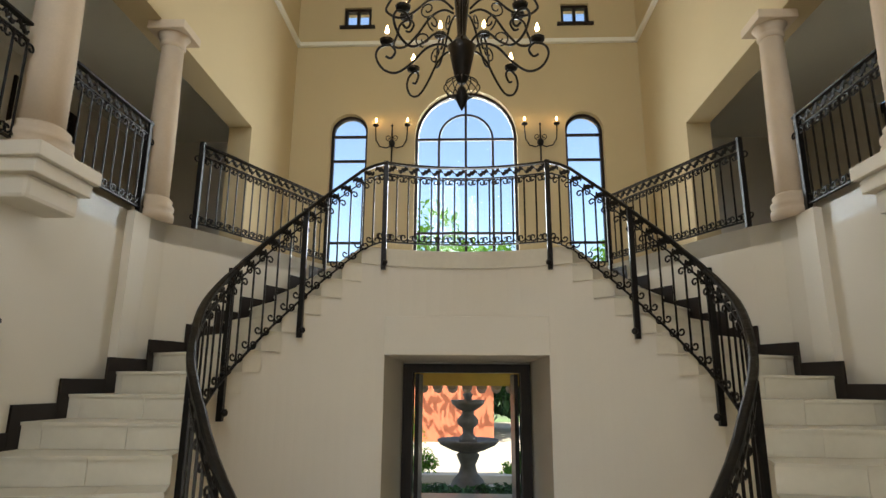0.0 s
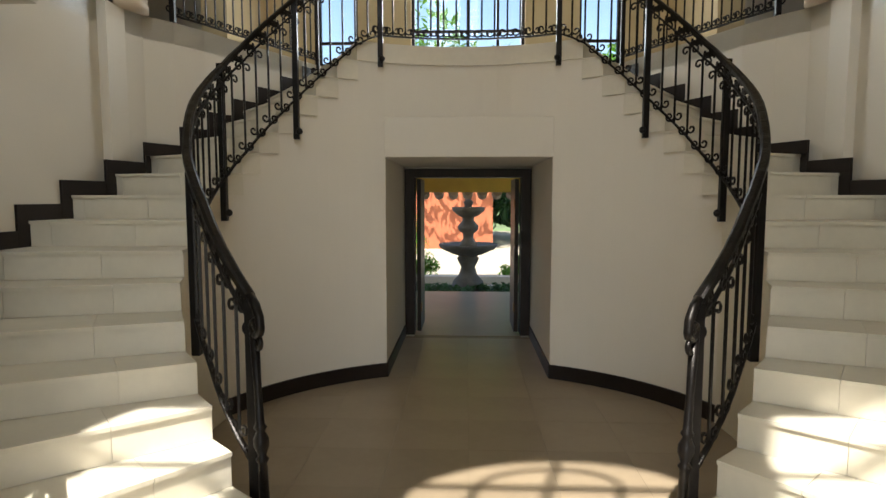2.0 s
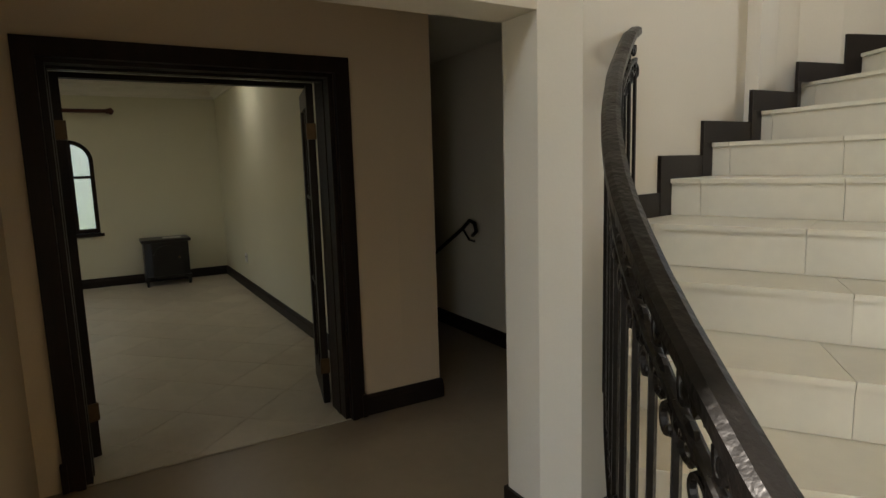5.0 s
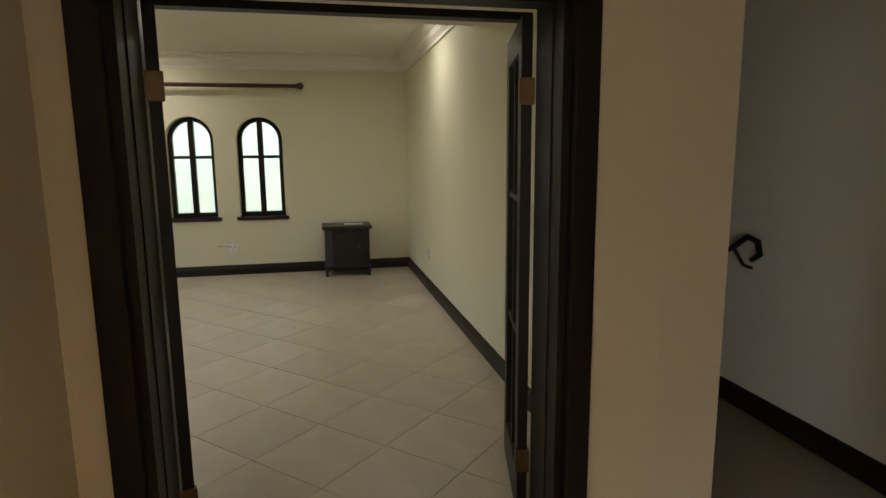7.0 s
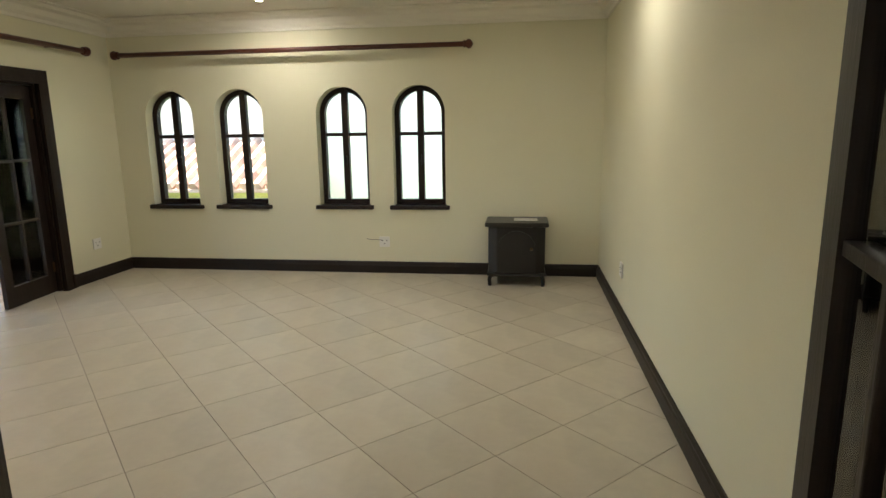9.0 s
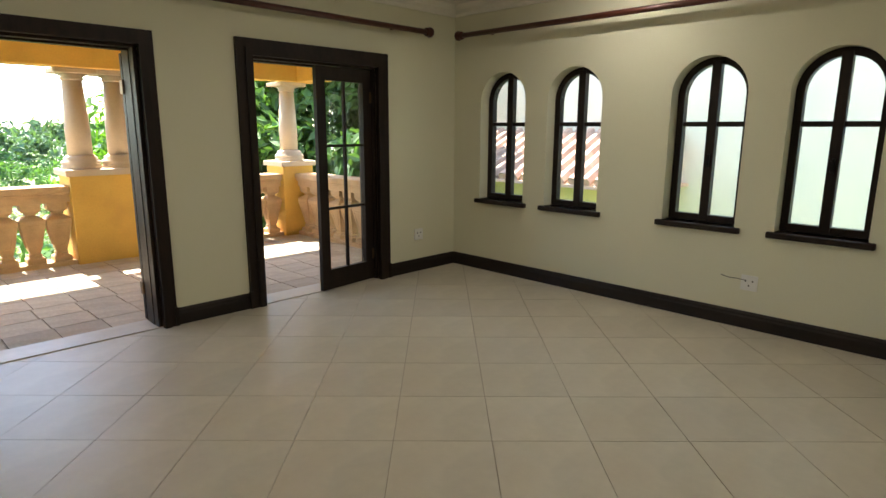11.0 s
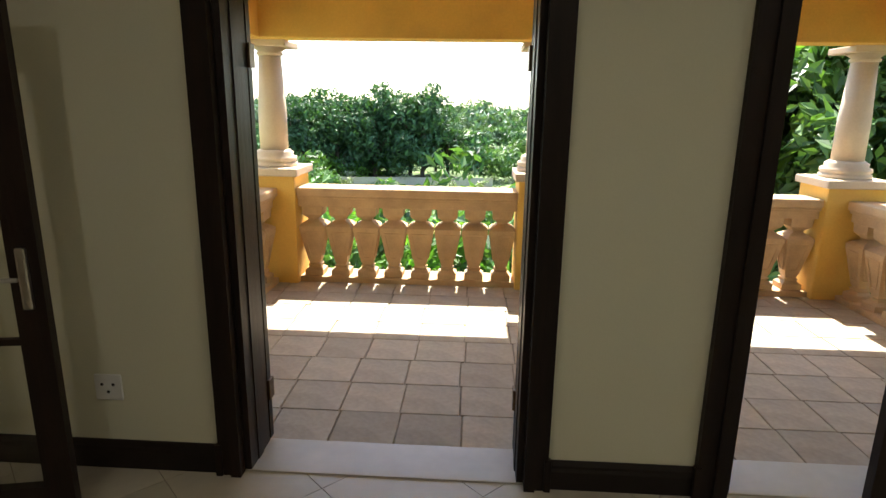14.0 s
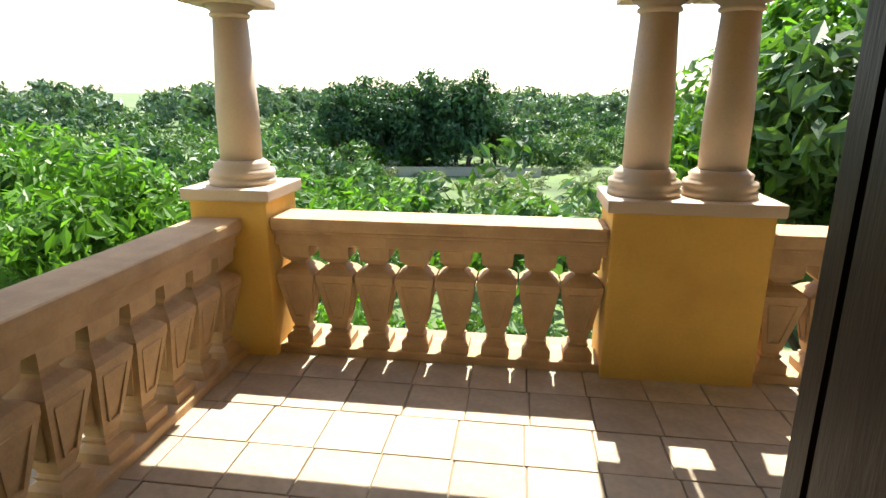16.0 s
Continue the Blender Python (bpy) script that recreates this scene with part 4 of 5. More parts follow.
def casing(t, lo, hi, top, y, depth, w=0.13, m=I4, notch=True):
    """A moulded dark door surround in x, z; it stands out towards -y."""
    a = [(lo - w, 0), (lo - w, top + w), (hi + w, top + w), (hi + w, 0)]
    b = [(lo, 0), (lo, top), (hi, top), (hi, 0)]
    part("door_frame", frame_ring(a, b, depth, y), DARK, t, m=m)
    a2 = [(lo - w * 0.45, 0), (lo - w * 0.45, top + w * 0.45), (hi + w * 0.45, top + w * 0.45), (hi + w * 0.45, 0)]
    part("door_moulding", frame_ring(a2, b, 0.014, y - 0.014), DARK, t, m=m)
    a3 = [(lo + 0.006, 0), (lo + 0.006, top - 0.006), (hi - 0.006, top - 0.006), (hi - 0.006, 0)]
    b3 = [(lo + 0.035, 0), (lo + 0.035, top - 0.035), (hi - 0.035, top - 0.035), (hi - 0.035, 0)]
    part("door_stop", frame_ring(a3, b3, 0.06, y + 0.12), DARK, t, m=m)
    if notch:
        for x in (lo - w - 0.012, hi + w - 0.018):
            part("plinth_block", box(x, x + 0.03, y - 0.012, y + 0.02, 0, 0.15, 0.004), DARK, t, m=m)


def glazed_leaf(parent, m, w, h, handle=True, label=""):
    """A door leaf with two by three panes; the hinge side is at x = 0."""
    leaf = part("door_leaf", frame_ring(rect(0, w, 0.012, h), rect(0.1, w - 0.1, 0.2, h - 0.12), 0.042, -0.021), DARK, parent, label, m)
    part("glazing_bar", box(w / 2 - 0.012, w / 2 + 0.012, -0.015, 0.015, 0.19, h - 0.11, 0.003), DARK, leaf)
    for i in (1, 2):
        z = 0.2 + (h - 0.32) * i / 3
        part("glazing_bar", box(0.09, w - 0.09, -0.014, 0.014, z - 0.012, z + 0.012, 0.003), DARK, leaf)
    g = part("pane", box(0.095, w - 0.095, -0.003, 0.003, 0.195, h - 0.115), GLASS, leaf)
    g.visible_shadow = False
    if handle:
        part("handle", box(w - 0.07, w - 0.035, -0.032, 0.032, 0.9, 1.12, 0.008), STEEL, leaf, "brushed steel lever handle and plate")
        part("lever", tube([(w - 0.05, -0.07, 1.02), (w - 0.12, -0.075, 1.02), (w - 0.16, -0.07, 1.015)], 0.008, n=6), STEEL, leaf)
    for z in (0.22, 1.75):
        part("hinge", box(-0.012, 0.02, -0.03, 0.03, z, z + 0.1, 0.003), BRASS, leaf)
    return leaf


d = thing("door_balcony_wide", "dark stained balcony doorway with its leaves folded back", "door", T((0, RY0, 0)), kind="structure")
casing(d, B1[0], B1[1], 2.08, -0.035, 0.05, w=0.1, m=Matrix.Diagonal((1, -1, 1, 1)))
part("door_lining", frame_ring([(B1[0] - 0.004, 0), (B1[0] - 0.004, 2.094), (B1[1] + 0.004, 2.094), (B1[1] + 0.004, 0)], [(B1[0] + 0.03, 0), (B1[0] + 0.03, 2.06), (B1[1] - 0.03, 2.06), (B1[1] - 0.03, 0)], 0.235, -0.24), DARK, d)
for x, a in ((B1[0] + 0.03, 180), (B1[1] - 0.03, 0)):
    glazed_leaf(d, T((x, -0.275, 0)) @ pose(0, 0, 0, 0, 0, a), 0.55, 2.04, False)
d = thing("door_balcony_narrow", "dark stained balcony doorway with one glazed leaf closed", "door", T((0, RY0, 0)), kind="structure")
casing(d, B2[0], B2[1], 2.08, -0.035, 0.05, m=Matrix.Diagonal((1, -1, 1, 1)))
part("door_lining", frame_ring([(B2[0] - 0.004, 0), (B2[0] - 0.004, 2.094), (B2[1] + 0.004, 2.094), (B2[1] + 0.004, 0)], [(B2[0] + 0.03, 0), (B2[0] + 0.03, 2.06), (B2[1] - 0.03, 2.06), (B2[1] - 0.03, 0)], 0.235, -0.24), DARK, d)
glazed_leaf(d, T((B2[0] + 0.035, -0.06, 0)) @ pose(0, 0, 0, 0, 0, 6), 0.66, 2.05, False)
d = thing("glazed_door", "dark glazed door leaf standing open into the room", "door", T((-4.42, -0.97, 0)) @ pose(0, 0, 0, 0, 0, 192))
glazed_leaf(d, I4, 0.64, 2.05, True)
for lo, hi in (B1, B2):
    structure("door_threshold", box(lo, hi, RY0 - 0.26, RY0 + 0.0, -0.02, 0.008, 0.004), TILE, "pale stone door threshold", category="trim")
d = thing("door_living", "dark stained double doorway with both leaves open", "door", T((-3.79, 0, 0)) @ pose(0, 0, 0, 0, 0, 90), kind="structure")
casing(d, DY0, DY1, 2.11, -0.03, 0.045, w=0.09)
part("door_lining", frame_ring([(DY0 - 0.004, 0), (DY0 - 0.004, 2.125), (DY1 + 0.004, 2.125), (DY1 + 0.004, 0)], [(DY0 + 0.03, 0), (DY0 + 0.03, 2.09), (DY1 - 0.03, 2.09), (DY1 - 0.03, 0)], 0.25, 0.005), DARK, d)
casing(d, DY0, DY1, 2.11, 0.24, 0.045, w=0.1, notch=False)
for y in (DY0 + 0.05, DY1 - 0.05):
    leaf = glazed_leaf(d, T((y, 0.3, 0)) @ pose(0, 0, 0, 0, 0, 109.5 if y < 3 else 77), 0.6, 2.08, False)


# curtain rods
def rod(name, a, b, label):
    a, b = Vector(a), Vector(b)
    t = thing(name, label, "curtain rod", T(a))
    v = b - a
    u = v.normalized()
    part("rod", tube([(0, 0, 0), v], 0.026, n=12), RODM, t, smooth=True)
    turn = u.to_track_quat("Z", "Y").to_matrix().to_4x4()
    for p, s in ((Vector((0, 0, 0)), -1), (v, 1)):
        m = T(p) @ turn @ Matrix.Diagonal((1, 1, s, 1))
        part("finial", lathe([(0.03, 0), (0.042, 0.01), (0.03, 0.025), (0.05, 0.05), (0.045, 0.075), (0.012, 0.1)], 16), RODM, t, m=m, smooth=True)
    out = Vector((0, 0, 1)).cross(u)
    for f in (0.08, 0.92):
        part("bracket", tube([v * f - Vector((0, 0, 0.0)), v * f + (Vector((-0.12, 0, 0)) if abs(u.y) > 0.5 else Vector((0, -0.12, 0)))], 0.014, n=6), RODM, t)
    return t


rod("curtain_rod", (-9.88, -1.28, 2.455), (-9.88, 2.58, 2.455), "mahogany curtain rod over the arched windows")
rod("curtain_rod", (-9.45, -1.38, 2.453), (-5.05, -1.38, 2.453), "mahogany curtain rod over the balcony doors")

# stove
st = thing("stove", "black cast iron stove on slender legs with a paper on top", "stove", T((-9.72, 3.15, 0)))
bm = prism([(-0.2, -0.29), (0.16, -0.29), (0.22, -0.2), (0.22, 0.2), (0.16, 0.29), (-0.2, 0.29)], 0.13, 0.62, bevel=0.012)
part("body", bm, STOVE, st)
part("top_plate", box(-0.22, 0.25, -0.32, 0.32, 0.62, 0.665, 0.012), STOVE, st)
part("base_plate", box(-0.21, 0.235, -0.3, 0.3, 0.11, 0.14, 0.01), STOVE, st)
part("stove_door", sheet(arch(-0.19, 0.19, 0.2, 0.58), [], 0.015), STOVE, st, m=T((0.235, 0, 0)) @ pose(0, 0, 0, 0, 0, 90))
part("door_knob", lathe([(0.01, 0), (0.018, 0.02), (0.012, 0.035)], 10), BRASS, st, m=T((0.235, 0.15, 0.4)) @ pose(0, 0, 0, 0, 90, 0))
for x in (-0.17, 0.18):
    for y in (-0.26, 0.26):
        part("leg", tube([(x, y, 0.13), (x * 1.12, y * 1.06, 0.06), (x * 1.05, y * 1.04, 0.0)], 0.02, n=8), STOVE, st)
tagged(part("leaflet", box(-9.78, -9.62, 3.12, 3.36, 0.665, 0.672), WHITE), "white paper leaflet lying on the stove", "paper")


def socket(m, label, n=1, wire=False):
    t = thing("wall_socket", label, "socket", m)
    part("plate", box(-0.06, 0.06, -0.012, 0, -0.06, 0.06, 0.004), WHITE, t)
    for x, z in ((-0.025, 0.015), (0.0, -0.02), (0.025, 0.015)):
        part("slot", lathe([(0.007, 0), (0.007, 0.002)], 8), SLOT, t, m=T((x, -0.0121, z)) @ pose(0, 0, 0, 90, 0, 0))
    if wire:
        part("wire", tube([(-0.03, -0.014, 0.02), (-0.08, -0.04, 0.03), (-0.14, -0.05, 0.03), (-0.2, -0.04, 0.04)], 0.003, n=5), SLOT, t)
    return t


socket(T((-4.95, RY0, 0.39)) @ pose(0, 0, 0, 0, 0, 180), "white wall socket above the skirting")
socket(T((-9.45, RY0, 0.4)) @ pose(0, 0, 0, 0, 0, 180), "white wall socket above the skirting")
socket(T((RX0, 1.66, 0.36)) @ pose(0, 0, 0, 0, 0, 90), "white wall box with a loose wire", wire=True)
socket(T((-8.49, RY1, 0.43)), "white wall socket above the skirting")
for x, y in ((-9.35, 0.65), (-7.65, 3.47), (-7.65, 0.65), (-5.6, 0.65), (-5.6, 3.2)):
    t = thing("downlight", "small recessed ceiling downlight", "ceiling light", T((x, y, RZ - 0.004)), "living room downlights")
    part("rim", lathe([(0.05, -0.006), (0.05, 0.002), (0.03, 0.003)], 16), STEEL, t)
    part("lamp", lathe([(0.028, -0.008), (0.028, -0.006)], 12), SPOT, t)
    bulb = bpy.data.lights.new("downlight", "AREA")
    bulb.shape, bulb.size, bulb.energy, bulb.color = "DISK", 0.05, 1.3, (1.0, 0.94, 0.85)
    new("downlight_lamp", bulb).matrix_world = T((x, y, RZ - 0.02))
# handrail in the passage
h = thing("handrail", "black iron handrail with a curled end", "handrail", T((-4.9, 5.26, 0)))
part("bar", tube([(-1.2, -0.05, 0.35), (0.0, -0.05, 1.0), (0.12, -0.05, 1.08), (0.2, -0.05, 1.06), (0.22, -0.05, 0.99), (0.16, -0.05, 0.95)], 0.018, n=8), IRON, h, smooth=True)
part("bracket", tube([(0.0, -0.05, 1.0), (0.06, -0.02, 0.9), (0.06, 0.04, 0.88)], 0.01, n=6), IRON, h)

# ---- balcony ----
BX0, BX1, BY = -10.1, -4.3, -4.9
structure("floor_balcony", box(BX0, BX1, BY, RY0 - 0.24, -0.35, -0.012), MORTAR, "mortar bed of the balcony floor", category="floor")
structure("balcony_ceiling", box(BX0, BX1, -4.46, RY0 - 0.24, 2.55, 2.7), YELLOW, "yellow ochre balcony ceiling", category="ceiling")
structure("balcony_beam", box(BX0, BX1, -4.46, -4.2, 2.13, 2.56, 0.01), YELLOW, "yellow ochre balcony beam")
structure("balcony_beam_side", box(-4.72, -4.4, -4.21, RY0 - 0.24, 2.13, 2.56, 0.01), YELLOW, "yellow ochre side beam")
structure("balcony_beam_side", box(-10.0, -9.7, -4.21, RY0 - 0.24, 2.13, 2.56, 0.01), YELLOW, "yellow ochre side beam")
structure("roof_over_balcony", box(BX0, BX1, -4.5, RY0, 2.72, 2.95), ROOF, "clay tiled roof over the balcony", category="roof")


def pedestal(x0, x1, y0, y1, cols, label):
    t = thing("balcony_pier", label, "pier", I4, "balcony piers")
    part("pedestal", box(x0, x1, y0, y1, -0.03, 0.985, 0.012), YELLOW, t, "yellow ochre rendered pedestal")
    part("cap", box(x0 - 0.035, x1 + 0.035, y0 - 0.035, y1 + 0.035, 0.98, 1.05, 0.01), COLUMN, t)
    for cx in cols:
        cy = (y0 + y1) / 2
        m = T((cx, cy, 1.05))
        part("base", lathe([(0.2, 0), (0.2, 0.035), (0.185, 0.04), (0.2, 0.06), (0.195, 0.085), (0.165, 0.1), (0.17, 0.125), (0.135, 0.15)], 32), COLUMN, t, m=m, smooth=True)
        part("shaft", lathe([(0.125, 0.15), (0.125, 0.45), (0.098, 0.96)], 32), COLUMN, t, m=m, smooth=True)
        part("capital", lathe([(0.098, 0.96), (0.115, 0.97), (0.115, 0.985), (0.102, 0.995), (0.15, 1.03)], 32), COLUMN, t, m=m, smooth=True)
        part("abacus", box(-0.2, 0.2, -0.2, 0.2, 1.03, 1.082, 0.008), COLUMN, t, m=m)
    return t


pedestal(-4.92, -4.44, -4.78, -4.32, (-4.68,), "yellow rendered corner pier with one stone column")
pedestal(-7.74, -6.9, -4.78, -4.32, (-7.09, -7.5), "yellow rendered pier with twin stone columns")
pedestal(-9.98, -9.5, -4.78, -4.32, (-9.74,), "yellow rendered corner pier with one stone column")


def baluster_mesh(name):
    """A square tapering baluster, with a panelled vase on a small foot."""
    bm = lathe([(0.085, 0), (0.085, 0.05), (0.07, 0.06), (0.05, 0.075), (0.06, 0.095), (0.045, 0.105), (0.052, 0.13)], 4, square=True)
    lathe([(0.055, 0.13), (0.116, 0.44), (0.116, 0.47)], 4, bm, square=True)
    lathe([(0.118, 0.47), (0.095, 0.495), (0.05, 0.52), (0.045, 0.535)], 4, bm, square=True)
    lathe([(0.045, 0.535), (0.088, 0.575), (0.095, 0.65)], 4, bm, square=True)
    for a in range(4):
        m = pose(0, 0, 0, 0, 0, 90 * a)
        quad = [(-0.03, 0.066 + 0.006, 0.18), (0.03, 0.066 + 0.006, 0.18), (0.076, 0.112, 0.42), (-0.076, 0.112, 0.42)]
        vs = [Vector(q) for q in quad]
        for i in range(4):
            p, q = m @ vs[i], m @ vs[(i + 1) % 4]
            tube([p, q], 0.006, n=4, bm=bm)
    return mesh_of(name, bm, CAST)


BALM = baluster_mesh("baluster")


def balustrade(x0, y0, x1, y1, n, label):
    t = thing("balustrade", label, "balustrade", T((x0, y0, 0)) @ pose(0, 0, 0, 0, 0, math.degrees(math.atan2(y1 - y0, x1 - x0))), "balcony balustrades")
    L = math.hypot(x1 - x0, y1 - y0)
    part("plinth", box(0, L, -0.12, 0.12, -0.03, 0.05, 0.01), CAST, t)
    bm = box(0, L, -0.1, 0.1, 0.70, 0.775, 0.008)
    box(0, L, -0.125, 0.125, 0.775, 0.80, 0.008, bm)
    box(0, L, -0.15, 0.15, 0.80, 0.88, 0.018, bm)
    part("handrail", bm, CAST, t, "sandy cast stone coping")
    for i in range(n):
        part("baluster", BALM, None, t, m=T((L * (i + 0.5) / n, 0, 0.05)))
    return t


balustrade(-6.9, -4.5, -4.92, -4.5, 8, "sandy cast stone balustrade with square tapering balusters")
balustrade(-9.5, -4.5, -7.74, -4.5, 7, "sandy cast stone balustrade with square tapering balusters")
balustrade(-4.62, -4.32, -4.62, -1.76, 10, "sandy cast stone side balustrade with square tapering balusters")
balustrade(-9.82, -4.32, -9.82, -1.76, 10, "sandy cast stone side balustrade with square tapering balusters")

# ---- neighbouring wing seen through the arched windows ----
nb = thing("neighbour_house", "pale rendered wing with a clay tiled lean-to roof", "house")
part("wall", box(-16.5, -16.0, -8, 9, -5, 7), NEIGH, nb)
part("wall", box(-16.0, -14.4, -7.0, -1.5, -5, 0.5), NEIGHY, nb, "pale yellow rendered wall")
rf = part("roof", prism([(-16.0, -7.2), (-14.1, -7.2), (-14.1, -1.3), (-16.0, -1.3)], 0.5, 0.56), ROOF, nb)
for j in range(8):
    for i in range(22):
        x = -14.15 - 0.24 * j
        y = -7.0 + 0.26 * i
        part("roof_tile", tube([(x + 0.02, y, 0.6 + 0.11 * j), (x - 0.28, y, 0.6 + 0.11 * j + 0.13)], 0.1, n=6), ROOF, rf)
for y, z in ((-0.6, 2.9), (3.4, 0.4)):
    w = part("window", frame_ring(rect(-0.35, 0.35, 0, 1.0), rect(-0.29, 0.29, 0.06, 0.94), 0.06), DARK, nb, m=T((-15.97, y, z)) @ pose(0, 0, 0, 0, 0, 90))
    part("pane", box(-0.3, 0.3, 0.02, 0.03, 0.05, 0.95), STOVE, w)
    part("glazing_bar", box(-0.015, 0.015, -0.01, 0.05, 0.05, 0.95), DARK, w)
# ---- land and trees ----
def land_z(x, y):
    """The valley below the balcony, and the level garden behind the house."""
    d = math.hypot(x + 6.4, min(y + 1, 0))
    if y > -5.5:
        return -5.0 if x < -10.5 else -0.5
    base = np.interp(d, [0, 6, 14, 30, 62, 90, 160, 300, 1200], [-3.6, -3.8, -5.2, -7.0, -8.2, -7.8, -6.4, -6.2, -3.0])
    return float(base + 0.5 * noise.noise((x * 0.04, y * 0.04, 0)))


bm = bmesh.new()
xs = [-1500, -700, -350, -200, -130] + list(range(-100, 101, 8)) + [130, 200, 350, 700, 1500]
ys = [-1500, -700, -400, -280, -200, -150] + list(range(-120, -7, 7)) + [-5.6, -5.0]
grid = [[bm.verts.new((x, y, land_z(x, y) if y < -5.5 else -4.0)) for y in ys] for x in xs]
for i in range(len(xs) - 1):
    for j in range(len(ys) - 1):
        bm.faces.new((grid[i][j], grid[i + 1][j], grid[i + 1][j + 1], grid[i][j + 1]))
vs = [bm.verts.new(p) for p in ((-1500, -5.0, -4.0), (1500, -5.0, -4.0), (1500, 1500, -4.0), (-1500, 1500, -4.0))]
bm.faces.new(vs)
structure("ground", bm, GROUND, "green valley floor with scrub and grass", smooth=True, category="ground")


def leaf_quads(rng, centres, radii, count, size, flat=0.75, droop=0.3):
    """Leaves scattered over a set of clumps; returns points and faces."""
    idx = rng.integers(0, len(centres), count)
    d = rng.normal(size=(count, 3))
    d /= np.linalg.norm(d, axis=1)[:, None]
    rad = radii[idx] * (0.65 + 0.4 * rng.random(count))
    p = centres[idx] + d * rad[:, None] * np.array([1, 1, flat])
    nrm = d + rng.normal(scale=0.55, size=(count, 3))
    nrm[:, 2] += 0.35
    nrm /= np.linalg.norm(nrm, axis=1)[:, None]
    a = np.cross(nrm, rng.normal(size=(count, 3)))
    a /= np.linalg.norm(a, axis=1)[:, None]
    a[:, 2] -= droop
    b = np.cross(nrm, a)
    s = size * (0.6 + 0.8 * rng.random(count))[:, None]
    a, b = a * s, b * s * 0.42
    mid = nrm * s * 0.12
    pts = np.stack([p - a, p + b + mid, p + a - nrm * s * 0.1, p - b + mid], 1).reshape(-1, 3)
    return pts


def leaves_mesh(name, pts, material):
    me = bpy.data.meshes.new(name)
    n = len(pts) // 4
    me.from_pydata(pts.tolist(), [], np.arange(n * 4).reshape(n, 4).tolist())
    me.materials.append(material)
    return me


def crown_clumps(rng, n, spread, height, z0, clump):
    """Clump middles in an uneven dome."""
    a, r = rng.random(n) * 2 * np.pi, np.sqrt(rng.random(n)) * spread
    dome = np.sqrt(np.clip(1 - (r / (spread * 1.08)) ** 2, 0.04, 1))
    z = z0 + height * (0.15 + 0.85 * rng.random(n) ** 0.6) * dome
    return np.stack([r * np.cos(a), r * np.sin(a), z], 1), clump * (0.6 + 0.8 * rng.random(n))


def tree_meshes(name, seed, spread, height, z0, clumps, clump, leaves, size, material, trunk_r):
    rng = np.random.default_rng(seed)
    c, r = crown_clumps(rng, clumps, spread, height, z0, clump)
    crown = leaves_mesh(name + "_crown", leaf_quads(rng, c, r, leaves, size), material)
    bm = bmesh.new()
    tube([(0, 0, -0.3), (0.05 * spread, 0, z0 * 0.5), (0, 0.03 * spread, z0), (0.02 * spread, 0, z0 + height * 0.55)], trunk_r, n=8, bm=bm)
    for i in range(0, min(clumps, 9)):
        q = Vector(c[i])
        s = Vector((0, 0, z0 * (0.6 + 0.05 * i)))
        tube([s, s.lerp(q, 0.5) + Vector((0, 0, 0.1 * height)), q], trunk_r * 0.35, n=5, bm=bm)
    return crown, mesh_of(name + "_trunk", bm, BARK)


def tree(meshes, x, y, z, scale, turn, label, group=""):
    t = thing("tree", label, "tree", T((x, y, z)) @ pose(0, 0, 0, 0, 0, turn) @ Matrix.Scale(scale, 4), group)
    part("trunk", meshes[1], None, t)
    part("crown", meshes[0], None, t)
    return t


rng = np.random.default_rng(5)
GROVE = [tree_meshes("grove", 10 + i, 3.3, 9.0, 1.6, 46, 1.35, 5200, 0.30, LEAF_DARK, 0.28) for i in range(3)]
for i in range(13):
    ang = radians(7.7 + 9.5 - 1.2 * i)
    D = 76 + 9 * ((i * 37) % 10) / 10
    x, y = -6.4 + D * math.sin(ang), -0.9 - D * math.cos(ang)
    tree(GROVE[i % 3], x, y, land_z(x, y), (0.98, 1.06, 1.14, 0.92)[i % 4] * (0.85 if i > 10 else 1), 77 * i, "tall dark evergreen tree in a grove across the valley", "dark grove")
# near trees beside the balcony
NEAR = tree_meshes("mango", 31, 2.7, 5.2, 3.2, 60, 0.75, 17000, 0.13, LEAF_BRIGHT, 0.2)
NEAR2 = tree_meshes("laurel", 32, 2.8, 5.4, 2.6, 60, 0.8, 15000, 0.14, LEAF_MID, 0.2)
tree(NEAR2, -12.4, -9.6, -4.6, 1.1, 20, "leafy green tree close to the balcony corner")
tree(NEAR, -11.2, -10.6, -4.9, 0.95, 140, "bright green tree with drooping narrow leaves")
tree(NEAR2, -14.0, -8.0, -4.8, 1.15, 200, "leafy green tree close to the balcony corner")
tree(NEAR, -1.0, -8.2, -5.4, 0.72, 60, "bright green treetop just below the balcony")
tree(NEAR, 1.6, -9.5, -5.6, 0.75, 250, "bright green treetop just below the balcony")
tree(NEAR2, -2.6, -11.0, -7.2, 0.78, 300, "leafy treetop below the balcony")
tree(NEAR2, -6.0, -9.5, -7.4, 0.72, 10, "leafy treetop below the balcony")
tree(NEAR, -4.2, -8.6, -7.0, 0.66, 100, "leafy treetop below the balcony")
tree(NEAR2, -8.0, -9.0, -7.2, 0.68, 170, "leafy treetop below the balcony")


